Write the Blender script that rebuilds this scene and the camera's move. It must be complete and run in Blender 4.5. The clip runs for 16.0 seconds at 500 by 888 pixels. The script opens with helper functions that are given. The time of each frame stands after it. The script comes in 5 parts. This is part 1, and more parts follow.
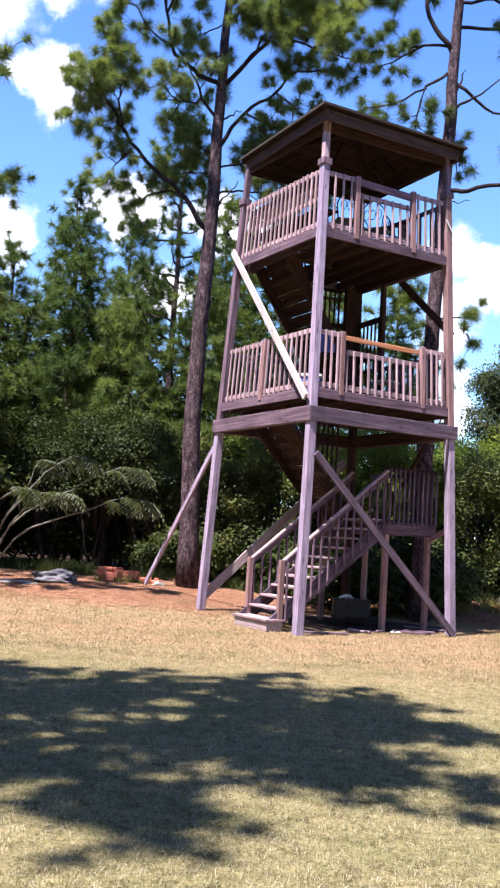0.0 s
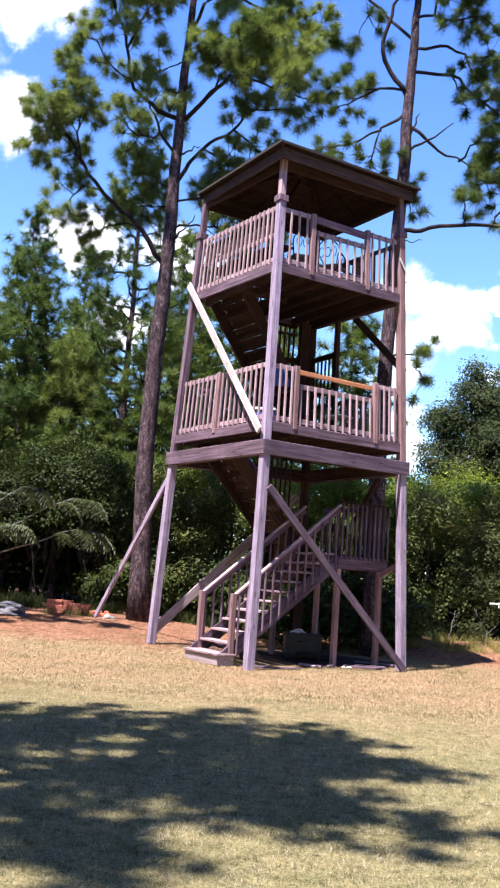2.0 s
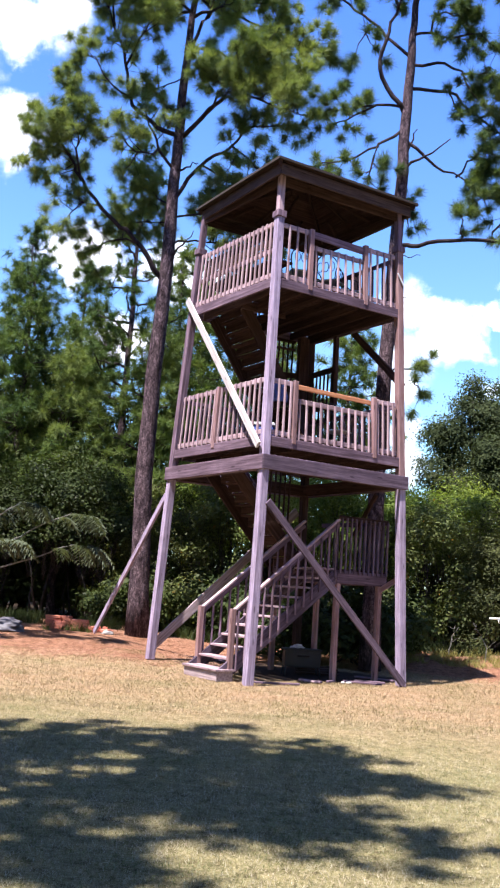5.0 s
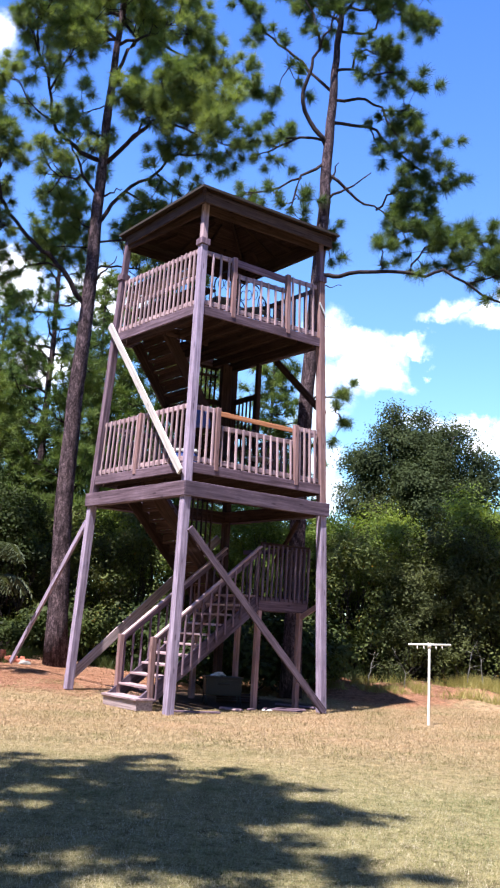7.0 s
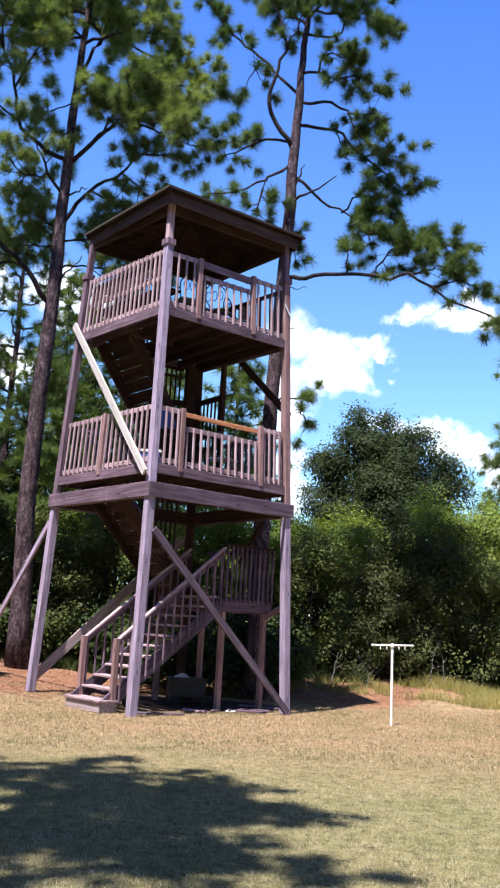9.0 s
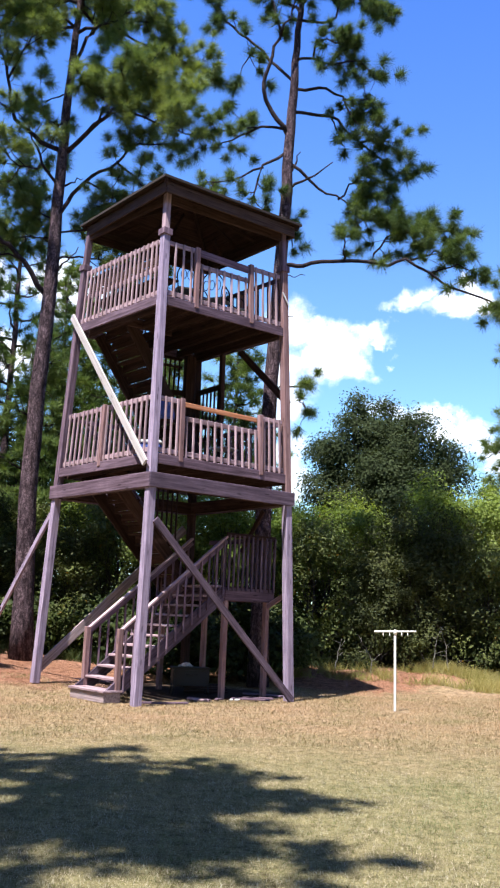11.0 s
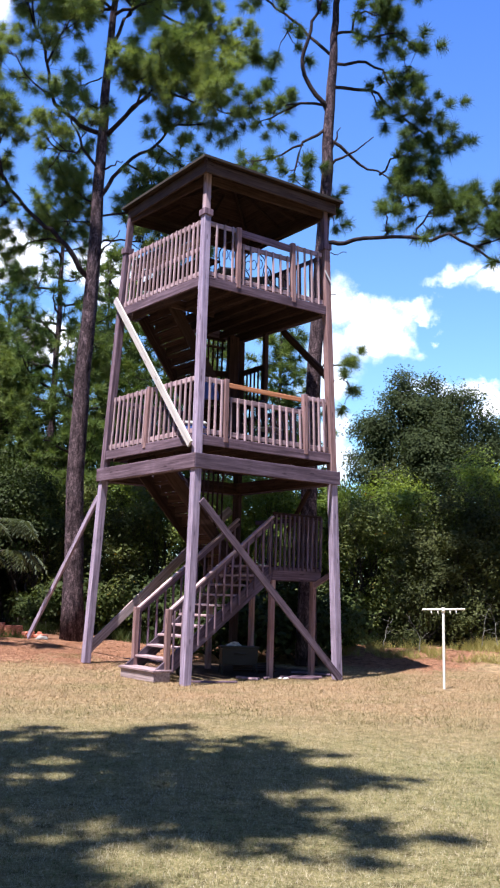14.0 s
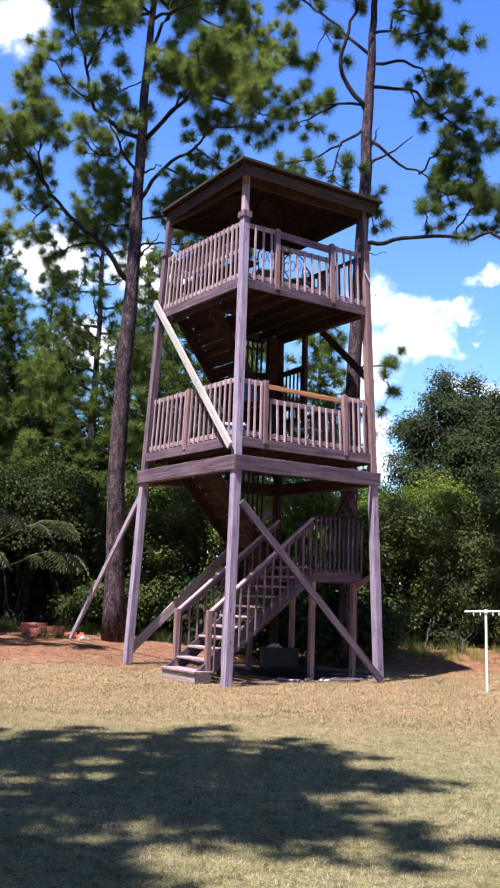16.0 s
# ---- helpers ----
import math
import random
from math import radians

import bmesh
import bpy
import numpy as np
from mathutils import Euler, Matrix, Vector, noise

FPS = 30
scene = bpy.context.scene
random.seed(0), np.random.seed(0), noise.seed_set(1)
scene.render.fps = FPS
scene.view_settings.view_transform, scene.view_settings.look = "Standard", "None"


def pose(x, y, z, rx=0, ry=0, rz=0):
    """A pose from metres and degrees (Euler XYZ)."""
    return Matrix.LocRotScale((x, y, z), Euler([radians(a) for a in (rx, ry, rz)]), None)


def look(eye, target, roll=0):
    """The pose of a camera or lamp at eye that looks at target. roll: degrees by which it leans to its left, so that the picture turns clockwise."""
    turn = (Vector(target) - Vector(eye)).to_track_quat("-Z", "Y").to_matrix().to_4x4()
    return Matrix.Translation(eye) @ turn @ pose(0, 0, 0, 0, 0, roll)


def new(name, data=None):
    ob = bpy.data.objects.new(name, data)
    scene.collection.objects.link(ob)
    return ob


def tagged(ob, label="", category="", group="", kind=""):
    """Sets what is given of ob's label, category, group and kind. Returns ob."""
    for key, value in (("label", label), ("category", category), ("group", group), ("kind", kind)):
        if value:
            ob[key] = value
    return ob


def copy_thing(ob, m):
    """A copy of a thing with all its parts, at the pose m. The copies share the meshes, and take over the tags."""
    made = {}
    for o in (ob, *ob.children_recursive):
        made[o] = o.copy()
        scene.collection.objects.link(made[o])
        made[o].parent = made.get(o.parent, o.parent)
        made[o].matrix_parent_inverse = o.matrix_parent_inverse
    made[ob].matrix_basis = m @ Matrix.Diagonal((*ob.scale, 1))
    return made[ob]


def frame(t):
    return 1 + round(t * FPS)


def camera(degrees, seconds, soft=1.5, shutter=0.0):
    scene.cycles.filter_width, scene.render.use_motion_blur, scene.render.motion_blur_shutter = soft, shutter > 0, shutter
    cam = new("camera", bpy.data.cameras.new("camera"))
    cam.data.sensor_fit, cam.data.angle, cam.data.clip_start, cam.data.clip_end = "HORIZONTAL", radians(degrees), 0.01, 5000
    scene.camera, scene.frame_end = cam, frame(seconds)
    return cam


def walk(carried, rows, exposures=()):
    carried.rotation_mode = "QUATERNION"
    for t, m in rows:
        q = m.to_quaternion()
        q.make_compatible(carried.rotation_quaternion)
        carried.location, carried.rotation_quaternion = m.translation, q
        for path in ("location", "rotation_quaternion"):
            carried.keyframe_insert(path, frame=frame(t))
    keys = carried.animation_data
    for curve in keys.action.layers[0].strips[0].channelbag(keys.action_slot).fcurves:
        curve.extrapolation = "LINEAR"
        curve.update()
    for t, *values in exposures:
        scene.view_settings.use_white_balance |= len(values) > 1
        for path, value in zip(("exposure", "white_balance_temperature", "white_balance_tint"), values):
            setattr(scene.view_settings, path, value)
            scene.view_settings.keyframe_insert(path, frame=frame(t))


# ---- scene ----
# exposure of the picture along the way: the film darkens a little halfway
EXPOSURES = [(0.0, 1.78, 6540, 17.7), (3.0, 1.78, 6500, 16.8), (6.6, 1.78, 6390, 15.0), (7.6, 1.48, 6390, 11.5), (12.5, 1.47, 6390, 11.8), (15.5, 1.46, 6390, 15.0), (16.0, 1.46, 6420, 15.0)]

# ---- camera: one standing place, turning by hand ----
cam = camera(29.12, 16.0, soft=2.2)
walk(cam, [
    (0.0, pose(0, 0, 1.6, 95.67, -3.51, 9.29)),
    (0.5, pose(0, 0, 1.6, 95.80, -4.16, 6.76)),
    (1.0, pose(0, 0, 1.6, 95.87, -3.86, 7.17)),
    (1.5, pose(0, 0, 1.6, 96.46, -3.86, 7.08)),
    (2.0, pose(0, 0, 1.6, 97.82, -3.94, 6.45)),
    (2.5, pose(0, 0, 1.6, 97.21, -4.32, 6.19)),
    (3.0, pose(0, 0, 1.6, 97.74, -4.16, 7.05)),
    (5.5, pose(0, 0, 1.6, 99.35, -3.45, 5.79)),
    (6.0, pose(0, 0, 1.6, 100.07, -3.73, 4.27)),
    (6.5, pose(0, 0, 1.6, 99.81, -3.69, 3.83)),
    (7.0, pose(0, 0, 1.6, 100.58, -3.38, 1.77)),
    (7.5, pose(0, 0, 1.6, 101.55, -2.61, -0.45)),
    (8.0, pose(0, 0, 1.6, 101.80, -3.30, -0.45)),
    (8.5, pose(0, 0, 1.6, 100.91, -3.62, -0.75)),
    (9.0, pose(0, 0, 1.6, 100.77, -3.26, -0.34)),
    (11.5, pose(0, 0, 1.6, 99.84, -1.87, -0.11)),
    (12.0, pose(0, 0, 1.6, 99.67, -1.28, 0.03)),
    (12.5, pose(0, 0, 1.6, 99.91, -1.20, -0.00)),
    (13.0, pose(0, 0, 1.6, 99.91, -1.05, 0.99)),
    (13.5, pose(0, 0, 1.6, 99.27, -1.68, 1.76)),
    (14.0, pose(0, 0, 1.6, 98.80, -1.86, 2.60)),
    (14.5, pose(0, 0, 1.6, 99.39, -0.64, 3.06)),
    (15.0, pose(0, 0, 1.6, 100.01, -0.88, 4.06)),
    (15.5, pose(0, 0, 1.6, 99.89, -0.94, 4.31)),
    (16.0, pose(0, 0, 1.6, 98.81, -1.96, 4.98)),
], exposures=EXPOSURES)

# ---- world and sun ----
SUN_AZ = Vector((-0.55, -0.835, 0)).normalized()   # horizontal way to the sun
SUN_EL = radians(66)
to_sun = Vector((SUN_AZ.x * math.cos(SUN_EL), SUN_AZ.y * math.cos(SUN_EL), math.sin(SUN_EL)))

world = bpy.data.worlds.new("sky_world")
scene.world = world
world.use_nodes = True


def add(nt, kind, ins=None, **props):
    n = nt.nodes.new(kind)
    for k, v in props.items():
        if k == "operation":
            n.operation = v
        elif k == "use_clamp":
            n.use_clamp = v
        elif k == "data_type":
            n.data_type = v
        elif k == "blend_type":
            n.blend_type = v
        elif k == "interpolation_type":
            n.interpolation_type = v
        elif k == "feature":
            n.feature = v
    for k, v in (ins or {}).items():
        s = n.inputs[k]
        if isinstance(v, bpy.types.NodeSocket):
            nt.links.new(v, s)
        else:
            s.default_value = v
    return n


def math_node(nt, op, a, b=0.0, clamp=False):
    return add(nt, "ShaderNodeMath", {0: a, 1: b}, operation=op, use_clamp=clamp).outputs[0]


def mix_col(nt, fac, a, b, blend="MIX"):
    n = add(nt, "ShaderNodeMix", data_type="RGBA", blend_type=blend)
    for i, v in ((0, fac), (6, a), (7, b)):
        if isinstance(v, bpy.types.NodeSocket):
            nt.links.new(v, n.inputs[i])
        else:
            n.inputs[i].default_value = v
    return n.outputs[2]


def ramp(nt, fac, stops):
    n = add(nt, "ShaderNodeValToRGB", {0: fac})
    el = n.color_ramp.elements
    while len(el) < len(stops):
        el.new(0.5)
    for e, (p, c) in zip(el, stops):
        e.position, e.color = p, (*c, 1) if len(c) == 3 else c
    return n.outputs[0]


def build_sky():
    nt = world.node_tree
    nt.nodes.clear()
    sky = add(nt, "ShaderNodeTexSky")
    sky.sky_type, sky.sun_disc, sky.sun_elevation = "NISHITA", False, SUN_EL
    sky.sun_rotation = math.atan2(SUN_AZ.x, SUN_AZ.y)
    sky.air_density, sky.dust_density, sky.ozone_density = 1.0, 0.6, 2.5
    way = add(nt, "ShaderNodeTexCoord").outputs["Generated"]
    wob = add(nt, "ShaderNodeTexNoise", {"Vector": way, "Scale": 9.0, "Detail": 7.0, "Roughness": 0.6}).outputs["Color"]
    warp = add(nt, "ShaderNodeVectorMath", {0: wob, 1: (0.5, 0.5, 0.5)}, operation="SUBTRACT").outputs[0]
    warp = add(nt, "ShaderNodeVectorMath", {0: warp, "Scale": 0.16}, operation="SCALE").outputs[0]
    bent = add(nt, "ShaderNodeVectorMath", {0: way, 1: warp}, operation="ADD").outputs[0]
    cover = None
    for (cx, cy, cz), wide, high in CLOUDS:
        off = add(nt, "ShaderNodeVectorMath", {0: bent, 1: (cx, cy, cz)}, operation="SUBTRACT").outputs[0]
        off = add(nt, "ShaderNodeVectorMath", {0: off, 1: (1 / wide, 1 / wide, 1 / high)}, operation="MULTIPLY").outputs[0]
        far = add(nt, "ShaderNodeVectorMath", {0: off}, operation="LENGTH").outputs["Value"]
        one = math_node(nt, "SUBTRACT", 1.0, far, clamp=True)
        cover = one if cover is None else math_node(nt, "MAXIMUM", cover, one)
    fine = add(nt, "ShaderNodeTexNoise", {"Vector": way, "Scale": 22.0, "Detail": 6.0, "Roughness": 0.6}).outputs[0]
    soft = math_node(nt, "MULTIPLY", cover, 3.0, clamp=True)
    dens = math_node(nt, "ADD", cover, math_node(nt, "MULTIPLY", math_node(nt, "MULTIPLY", math_node(nt, "SUBTRACT", fine, 0.5), 0.9), soft))
    mask = add(nt, "ShaderNodeMapRange", {"Value": dens, "From Min": 0.04, "From Max": 0.76}, interpolation_type="SMOOTHSTEP").outputs[0]
    tone = mix_col(nt, fine, (9.0, 10.2, 12.0, 1), (14.0, 14.0, 14.0, 1))
    up = add(nt, "ShaderNodeSeparateXYZ", {0: way}).outputs[2]
    high = add(nt, "ShaderNodeMapRange", {"Value": up, "From Min": 0.12, "From Max": 0.6}).outputs[0]
    tint = mix_col(nt, high, (1.18, 1.50, 1.50, 1), (0.62, 1.04, 1.92, 1))
    top = add(nt, "ShaderNodeMapRange", {"Value": up, "From Min": 0.66, "From Max": 0.95}).outputs[0]
    tint = mix_col(nt, top, tint, (0.66, 0.68, 0.74, 1))
    hue = mix_col(nt, 1.0, sky.outputs[0], tint, "MULTIPLY")
    col = mix_col(nt, mask, hue, tone)
    bg = add(nt, "ShaderNodeBackground", {"Color": col, "Strength": 0.0635})
    out = add(nt, "ShaderNodeOutputWorld", {"Surface": bg.outputs[0]})


# clouds: middle of each in the sky, its half width and half height
CLOUDS = [((0.038, 0.958, 0.288), 0.048, 0.044), ((0.08, 0.956, 0.277), 0.044, 0.034), ((0.12, 0.95, 0.284), 0.034, 0.016), ((0.04, 0.972, 0.228), 0.05, 0.046),
          ((0.075, 0.966, 0.25), 0.045, 0.03), ((0.163, 0.935, 0.318), 0.034, 0.02), ((0.203, 0.93, 0.305), 0.045, 0.02), ((0.162, 0.964, 0.207), 0.055, 0.022),
          ((0.203, 0.96, 0.193), 0.05, 0.022), ((0.046, 0.987, 0.155), 0.045, 0.04),
          ((-0.345, 0.84, 0.42), 0.05, 0.04), ((-0.40, 0.80, 0.475), 0.06, 0.05), ((-0.322, 0.80, 0.506), 0.062, 0.036), ((-0.30, 0.90, 0.318), 0.07, 0.03), ((-0.20, 0.925, 0.326), 0.06, 0.036),
          ((-0.42, 0.865, 0.285), 0.05, 0.05), ((0.24, 0.95, 0.17), 0.06, 0.028), ((-0.27, 0.95, 0.24), 0.06, 0.03)]
build_sky()

sun = new("sun", bpy.data.lights.new("sun", "SUN"))
sun.data.energy, sun.data.angle, sun.data.color = 5.0, radians(0.55), (1.0, 0.95, 0.88)
sun.matrix_world = look(to_sun * 40, (0, 0, 0))


# ---- materials ----
def material(name):
    m = bpy.data.materials.new(name)
    m.use_nodes = True
    nt = m.node_tree
    nt.nodes.clear()
    bsdf = add(nt, "ShaderNodeBsdfPrincipled")
    out = add(nt, "ShaderNodeOutputMaterial", {"Surface": bsdf.outputs[0]})
    return m, nt, bsdf, out


def bumped(nt, bsdf, height, strength=0.4, dist=0.01):
    b = add(nt, "ShaderNodeBump", {"Height": height, "Strength": strength, "Distance": dist})
    nt.links.new(b.outputs[0], bsdf.inputs["Normal"])


def wood(name, dark, mid, light, rough=0.85, spots=0.5):
    """Weathered board, grain along the local x axis."""
    m, nt, bsdf, out = material(name)
    obj = add(nt, "ShaderNodeTexCoord").outputs["Object"]
    info = add(nt, "ShaderNodeObjectInfo")
    jump = math_node(nt, "MULTIPLY", info.outputs["Random"], 37.0)
    moved = add(nt, "ShaderNodeVectorMath", {0: obj, 1: add(nt, "ShaderNodeCombineXYZ", {0: jump, 1: jump}).outputs[0]}, operation="ADD").outputs[0]
    stretch = add(nt, "ShaderNodeMapping", {"Vector": moved, "Scale": (1.2, 26, 26)}).outputs[0]
    grain = add(nt, "ShaderNodeTexNoise", {"Vector": stretch, "Scale": 1.0, "Detail": 5.0, "Roughness": 0.65}).outputs[0]
    blot = add(nt, "ShaderNodeTexNoise", {"Vector": moved, "Scale": 2.1, "Detail": 4.0, "Roughness": 0.6}).outputs[0]
    base = ramp(nt, grain, [(0.34, dark), (0.5, mid), (0.66, light)])
    stain = add(nt, "ShaderNodeMapRange", {"Value": blot, "From Min": 0.42, "From Max": 0.7}).outputs[0]
    col = mix_col(nt, math_node(nt, "MULTIPLY", stain, spots), base, (*[c * 0.5 for c in mid], 1))
    knot = add(nt, "ShaderNodeTexVoronoi", {"Vector": add(nt, "ShaderNodeMapping", {"Vector": moved, "Scale": (2.2, 9, 9)}).outputs[0], "Scale": 1.0}).outputs["Distance"]
    kmask = add(nt, "ShaderNodeMapRange", {"Value": knot, "From Min": 0.10, "From Max": 0.17, "To Min": 0.65, "To Max": 0.0}).outputs[0]
    col = mix_col(nt, kmask, col, (*[c * 0.4 for c in dark], 1))
    vary = math_node(nt, "ADD", 0.8, math_node(nt, "MULTIPLY", info.outputs["Random"], 0.4))
    col = mix_col(nt, 1.0, col, add(nt, "ShaderNodeCombineXYZ", {0: vary, 1: vary, 2: vary}).outputs[0], "MULTIPLY")
    nt.links.new(col, bsdf.inputs["Base Color"])
    bsdf.inputs["Roughness"].default_value = rough
    bsdf.inputs["Specular IOR Level"].default_value = 0.15
    bumped(nt, bsdf, grain, 0.5, 0.004)
    return m


WOOD = wood("weathered_wood", (0.075, 0.050, 0.068), (0.142, 0.095, 0.128), (0.228, 0.162, 0.213))
# Weathered wood with shade put into its tone, for the duller face and stairs.
WOOD_BEAM = wood("shaded_weathered_beam", (0.048, 0.034, 0.050), (0.090, 0.065, 0.092), (0.151, 0.114, 0.155))
WOOD_GREY = wood("silvered_leg_wood", (0.150, 0.119, 0.173), (0.272, 0.219, 0.308), (0.396, 0.333, 0.455))
WOOD_PALE = wood("pale_rail_wood", (0.188, 0.130, 0.146), (0.326, 0.231, 0.258), (0.463, 0.349, 0.386), spots=0.3)
WOOD_RED = wood("reddish_post_wood", (0.143, 0.079, 0.078), (0.246, 0.150, 0.155), (0.337, 0.224, 0.231))
WOOD_NEW = wood("newer_brace_wood", (0.337, 0.305, 0.305), (0.439, 0.405, 0.405), (0.520, 0.485, 0.485), spots=0.12)
WOOD_MID = wood("mid_pale_wood", (0.217, 0.164, 0.174), (0.354, 0.277, 0.293), (0.480, 0.386, 0.409), spots=0.3)
WOOD_ORANGE = wood("fresh_orange_board", (0.347, 0.142, 0.070), (0.459, 0.208, 0.110), (0.551, 0.283, 0.160), spots=0.15)
WOOD_BROWN = wood("brown_fascia_wood", (0.040, 0.024, 0.020), (0.072, 0.045, 0.038), (0.110, 0.073, 0.063))
# Brown wood darkened so that shade on undersides and inner parts is in its colour.
WOOD_DARK = wood("shaded_brown_wood", (0.024, 0.012, 0.011), (0.045, 0.024, 0.020), (0.069, 0.039, 0.034))


def foliage(name, tones, trans=0.35, rough=0.55, autumn=None):
    m, nt, bsdf, out = material(name)
    isl = add(nt, "ShaderNodeNewGeometry").outputs["Random Per Island"]
    pos = add(nt, "ShaderNodeNewGeometry").outputs["Position"]
    big = add(nt, "ShaderNodeTexNoise", {"Vector": pos, "Scale": 0.8, "Detail": 4.0}).outputs[0]
    info = add(nt, "ShaderNodeObjectInfo").outputs["Random"]
    k = math_node(nt, "ADD", math_node(nt, "MULTIPLY", isl, 0.30), math_node(nt, "MULTIPLY", big, 0.90))
    k = math_node(nt, "ADD", k, math_node(nt, "MULTIPLY", math_node(nt, "SUBTRACT", info, 0.5), 0.3))
    n = len(tones)
    col = ramp(nt, k, [(0.15 + 0.7 * i / (n - 1), c) for i, c in enumerate(tones)])
    if autumn:
        pick = math_node(nt, "GREATER_THAN", isl, 0.988)
        col = mix_col(nt, pick, col, (*autumn, 1))
    nt.links.new(col, bsdf.inputs["Base Color"])
    bsdf.inputs["Roughness"].default_value = rough
    bsdf.inputs["Specular IOR Level"].default_value = 0.09
    tr = add(nt, "ShaderNodeBsdfTranslucent", {"Color": mix_col(nt, 1.0, col, (1.3, 1.3, 0.6, 1), "MULTIPLY")})
    mixed = add(nt, "ShaderNodeMixShader", {0: trans, 1: bsdf.outputs[0], 2: tr.outputs[0]})
    nt.links.new(mixed.outputs[0], out.inputs["Surface"])
    return m


NEEDLE = foliage("pine_needles", [(0.024, 0.046, 0.022), (0.080, 0.122, 0.040), (0.225, 0.275, 0.092)], 0.34, 0.5)
NEEDLE_FAR = foliage("far_pine_needles", [(0.026, 0.054, 0.020), (0.066, 0.110, 0.034), (0.148, 0.196, 0.060)], 0.28, 0.5)
LEAF = foliage("shrub_leaves", [(0.030, 0.044, 0.017), (0.078, 0.100, 0.033), (0.150, 0.170, 0.058)], 0.32, 0.5, (0.18, 0.11, 0.02))
# Leaf tone set dark, so the wood's shade is partly in the colour.
LEAF_DARK = foliage("shaded_wood_leaves", [(0.012, 0.020, 0.008), (0.028, 0.042, 0.014), (0.066, 0.084, 0.026)], 0.25, 0.5)
# Olive thicket tone, also darkened for the shade under its overhang.
LEAF_OLIVE = foliage("olive_thicket_leaves", [(0.016, 0.022, 0.010), (0.036, 0.045, 0.018), (0.078, 0.090, 0.034)], 0.3, 0.6)
LEAF_OAK = foliage("oak_leaves", [(0.020, 0.031, 0.014), (0.037, 0.052, 0.022), (0.062, 0.080, 0.036)], 0.2, 0.75)
# Sun on the shrub tops is put into this lighter leaf tone.
LEAF_BRIGHT = foliage("sunlit_vine_leaves", [(0.052, 0.085, 0.020), (0.115, 0.170, 0.036), (0.195, 0.245, 0.060)], 0.38, 0.5)
MIMOSA = foliage("feathery_leaves", [(0.044, 0.060, 0.038), (0.074, 0.092, 0.060), (0.112, 0.130, 0.088)], 0.3, 0.6)


def bark(name, dark, mid, light, scale=7.0):
    m, nt, bsdf, out = material(name)
    obj = add(nt, "ShaderNodeTexCoord").outputs["Object"]
    wob = add(nt, "ShaderNodeTexNoise", {"Vector": obj, "Scale": 6.0, "Detail": 4.0}).outputs["Color"]
    mixv = add(nt, "ShaderNodeMix", {0: 0.2}, data_type="VECTOR")
    nt.links.new(obj, mixv.inputs[4])
    nt.links.new(wob, mixv.inputs[5])
    st = add(nt, "ShaderNodeMapping", {"Vector": mixv.outputs[1], "Scale": (scale * 1.1, scale * 1.1, scale * 0.42)}).outputs[0]
    edge = add(nt, "ShaderNodeTexVoronoi", {"Vector": st, "Scale": 1.0}, feature="DISTANCE_TO_EDGE").outputs["Distance"]
    cell = add(nt, "ShaderNodeTexVoronoi", {"Vector": st, "Scale": 1.0}).outputs["Color"]
    plate = add(nt, "ShaderNodeMapRange", {"Value": edge, "From Min": 0.0, "From Max": 0.16, "To Min": 0.25, "To Max": 1.0}).outputs[0]
    fine = add(nt, "ShaderNodeTexNoise", {"Vector": obj, "Scale": 30.0, "Detail": 4.0}).outputs[0]
    coarse = add(nt, "ShaderNodeTexNoise", {"Vector": add(nt, "ShaderNodeMapping", {"Vector": obj, "Scale": (1.6, 1.6, 0.5)}).outputs[0], "Scale": 7.0, "Detail": 6.0, "Roughness": 0.75}).outputs[0]
    tone = mix_col(nt, add(nt, "ShaderNodeMapRange", {"Value": coarse, "From Min": 0.4, "From Max": 0.6}).outputs[0], (*mid, 1), (*light, 1))
    one = add(nt, "ShaderNodeSeparateXYZ", {0: cell}).outputs[0]
    grey = add(nt, "ShaderNodeCombineXYZ", {0: one, 1: one, 2: one}).outputs[0]
    tone = mix_col(nt, 0.5, tone, mix_col(nt, 1.0, tone, grey, "MULTIPLY"))
    col = mix_col(nt, plate, (*dark, 1), tone)
    nt.links.new(col, bsdf.inputs["Base Color"])
    bsdf.inputs["Roughness"].default_value = 0.9
    bsdf.inputs["Specular IOR Level"].default_value = 0.12
    bumped(nt, bsdf, math_node(nt, "ADD", plate, math_node(nt, "MULTIPLY", fine, 0.3)), 0.9, 0.03)
    return m


BARK = bark("pine_bark", (0.016, 0.010, 0.013), (0.046, 0.030, 0.038), (0.215, 0.152, 0.176), 24.0)
BARK_LIMB = bark("pine_limb_bark", (0.020, 0.014, 0.015), (0.040, 0.029, 0.031), (0.088, 0.066, 0.068), 40.0)
BARK_GREY = bark("grey_bark", (0.02, 0.017, 0.015), (0.05, 0.043, 0.038), (0.10, 0.087, 0.08), 18.0)
TWIG = bark("pale_twig_bark", (0.17, 0.16, 0.145), (0.25, 0.24, 0.215), (0.33, 0.32, 0.29), 26.0)


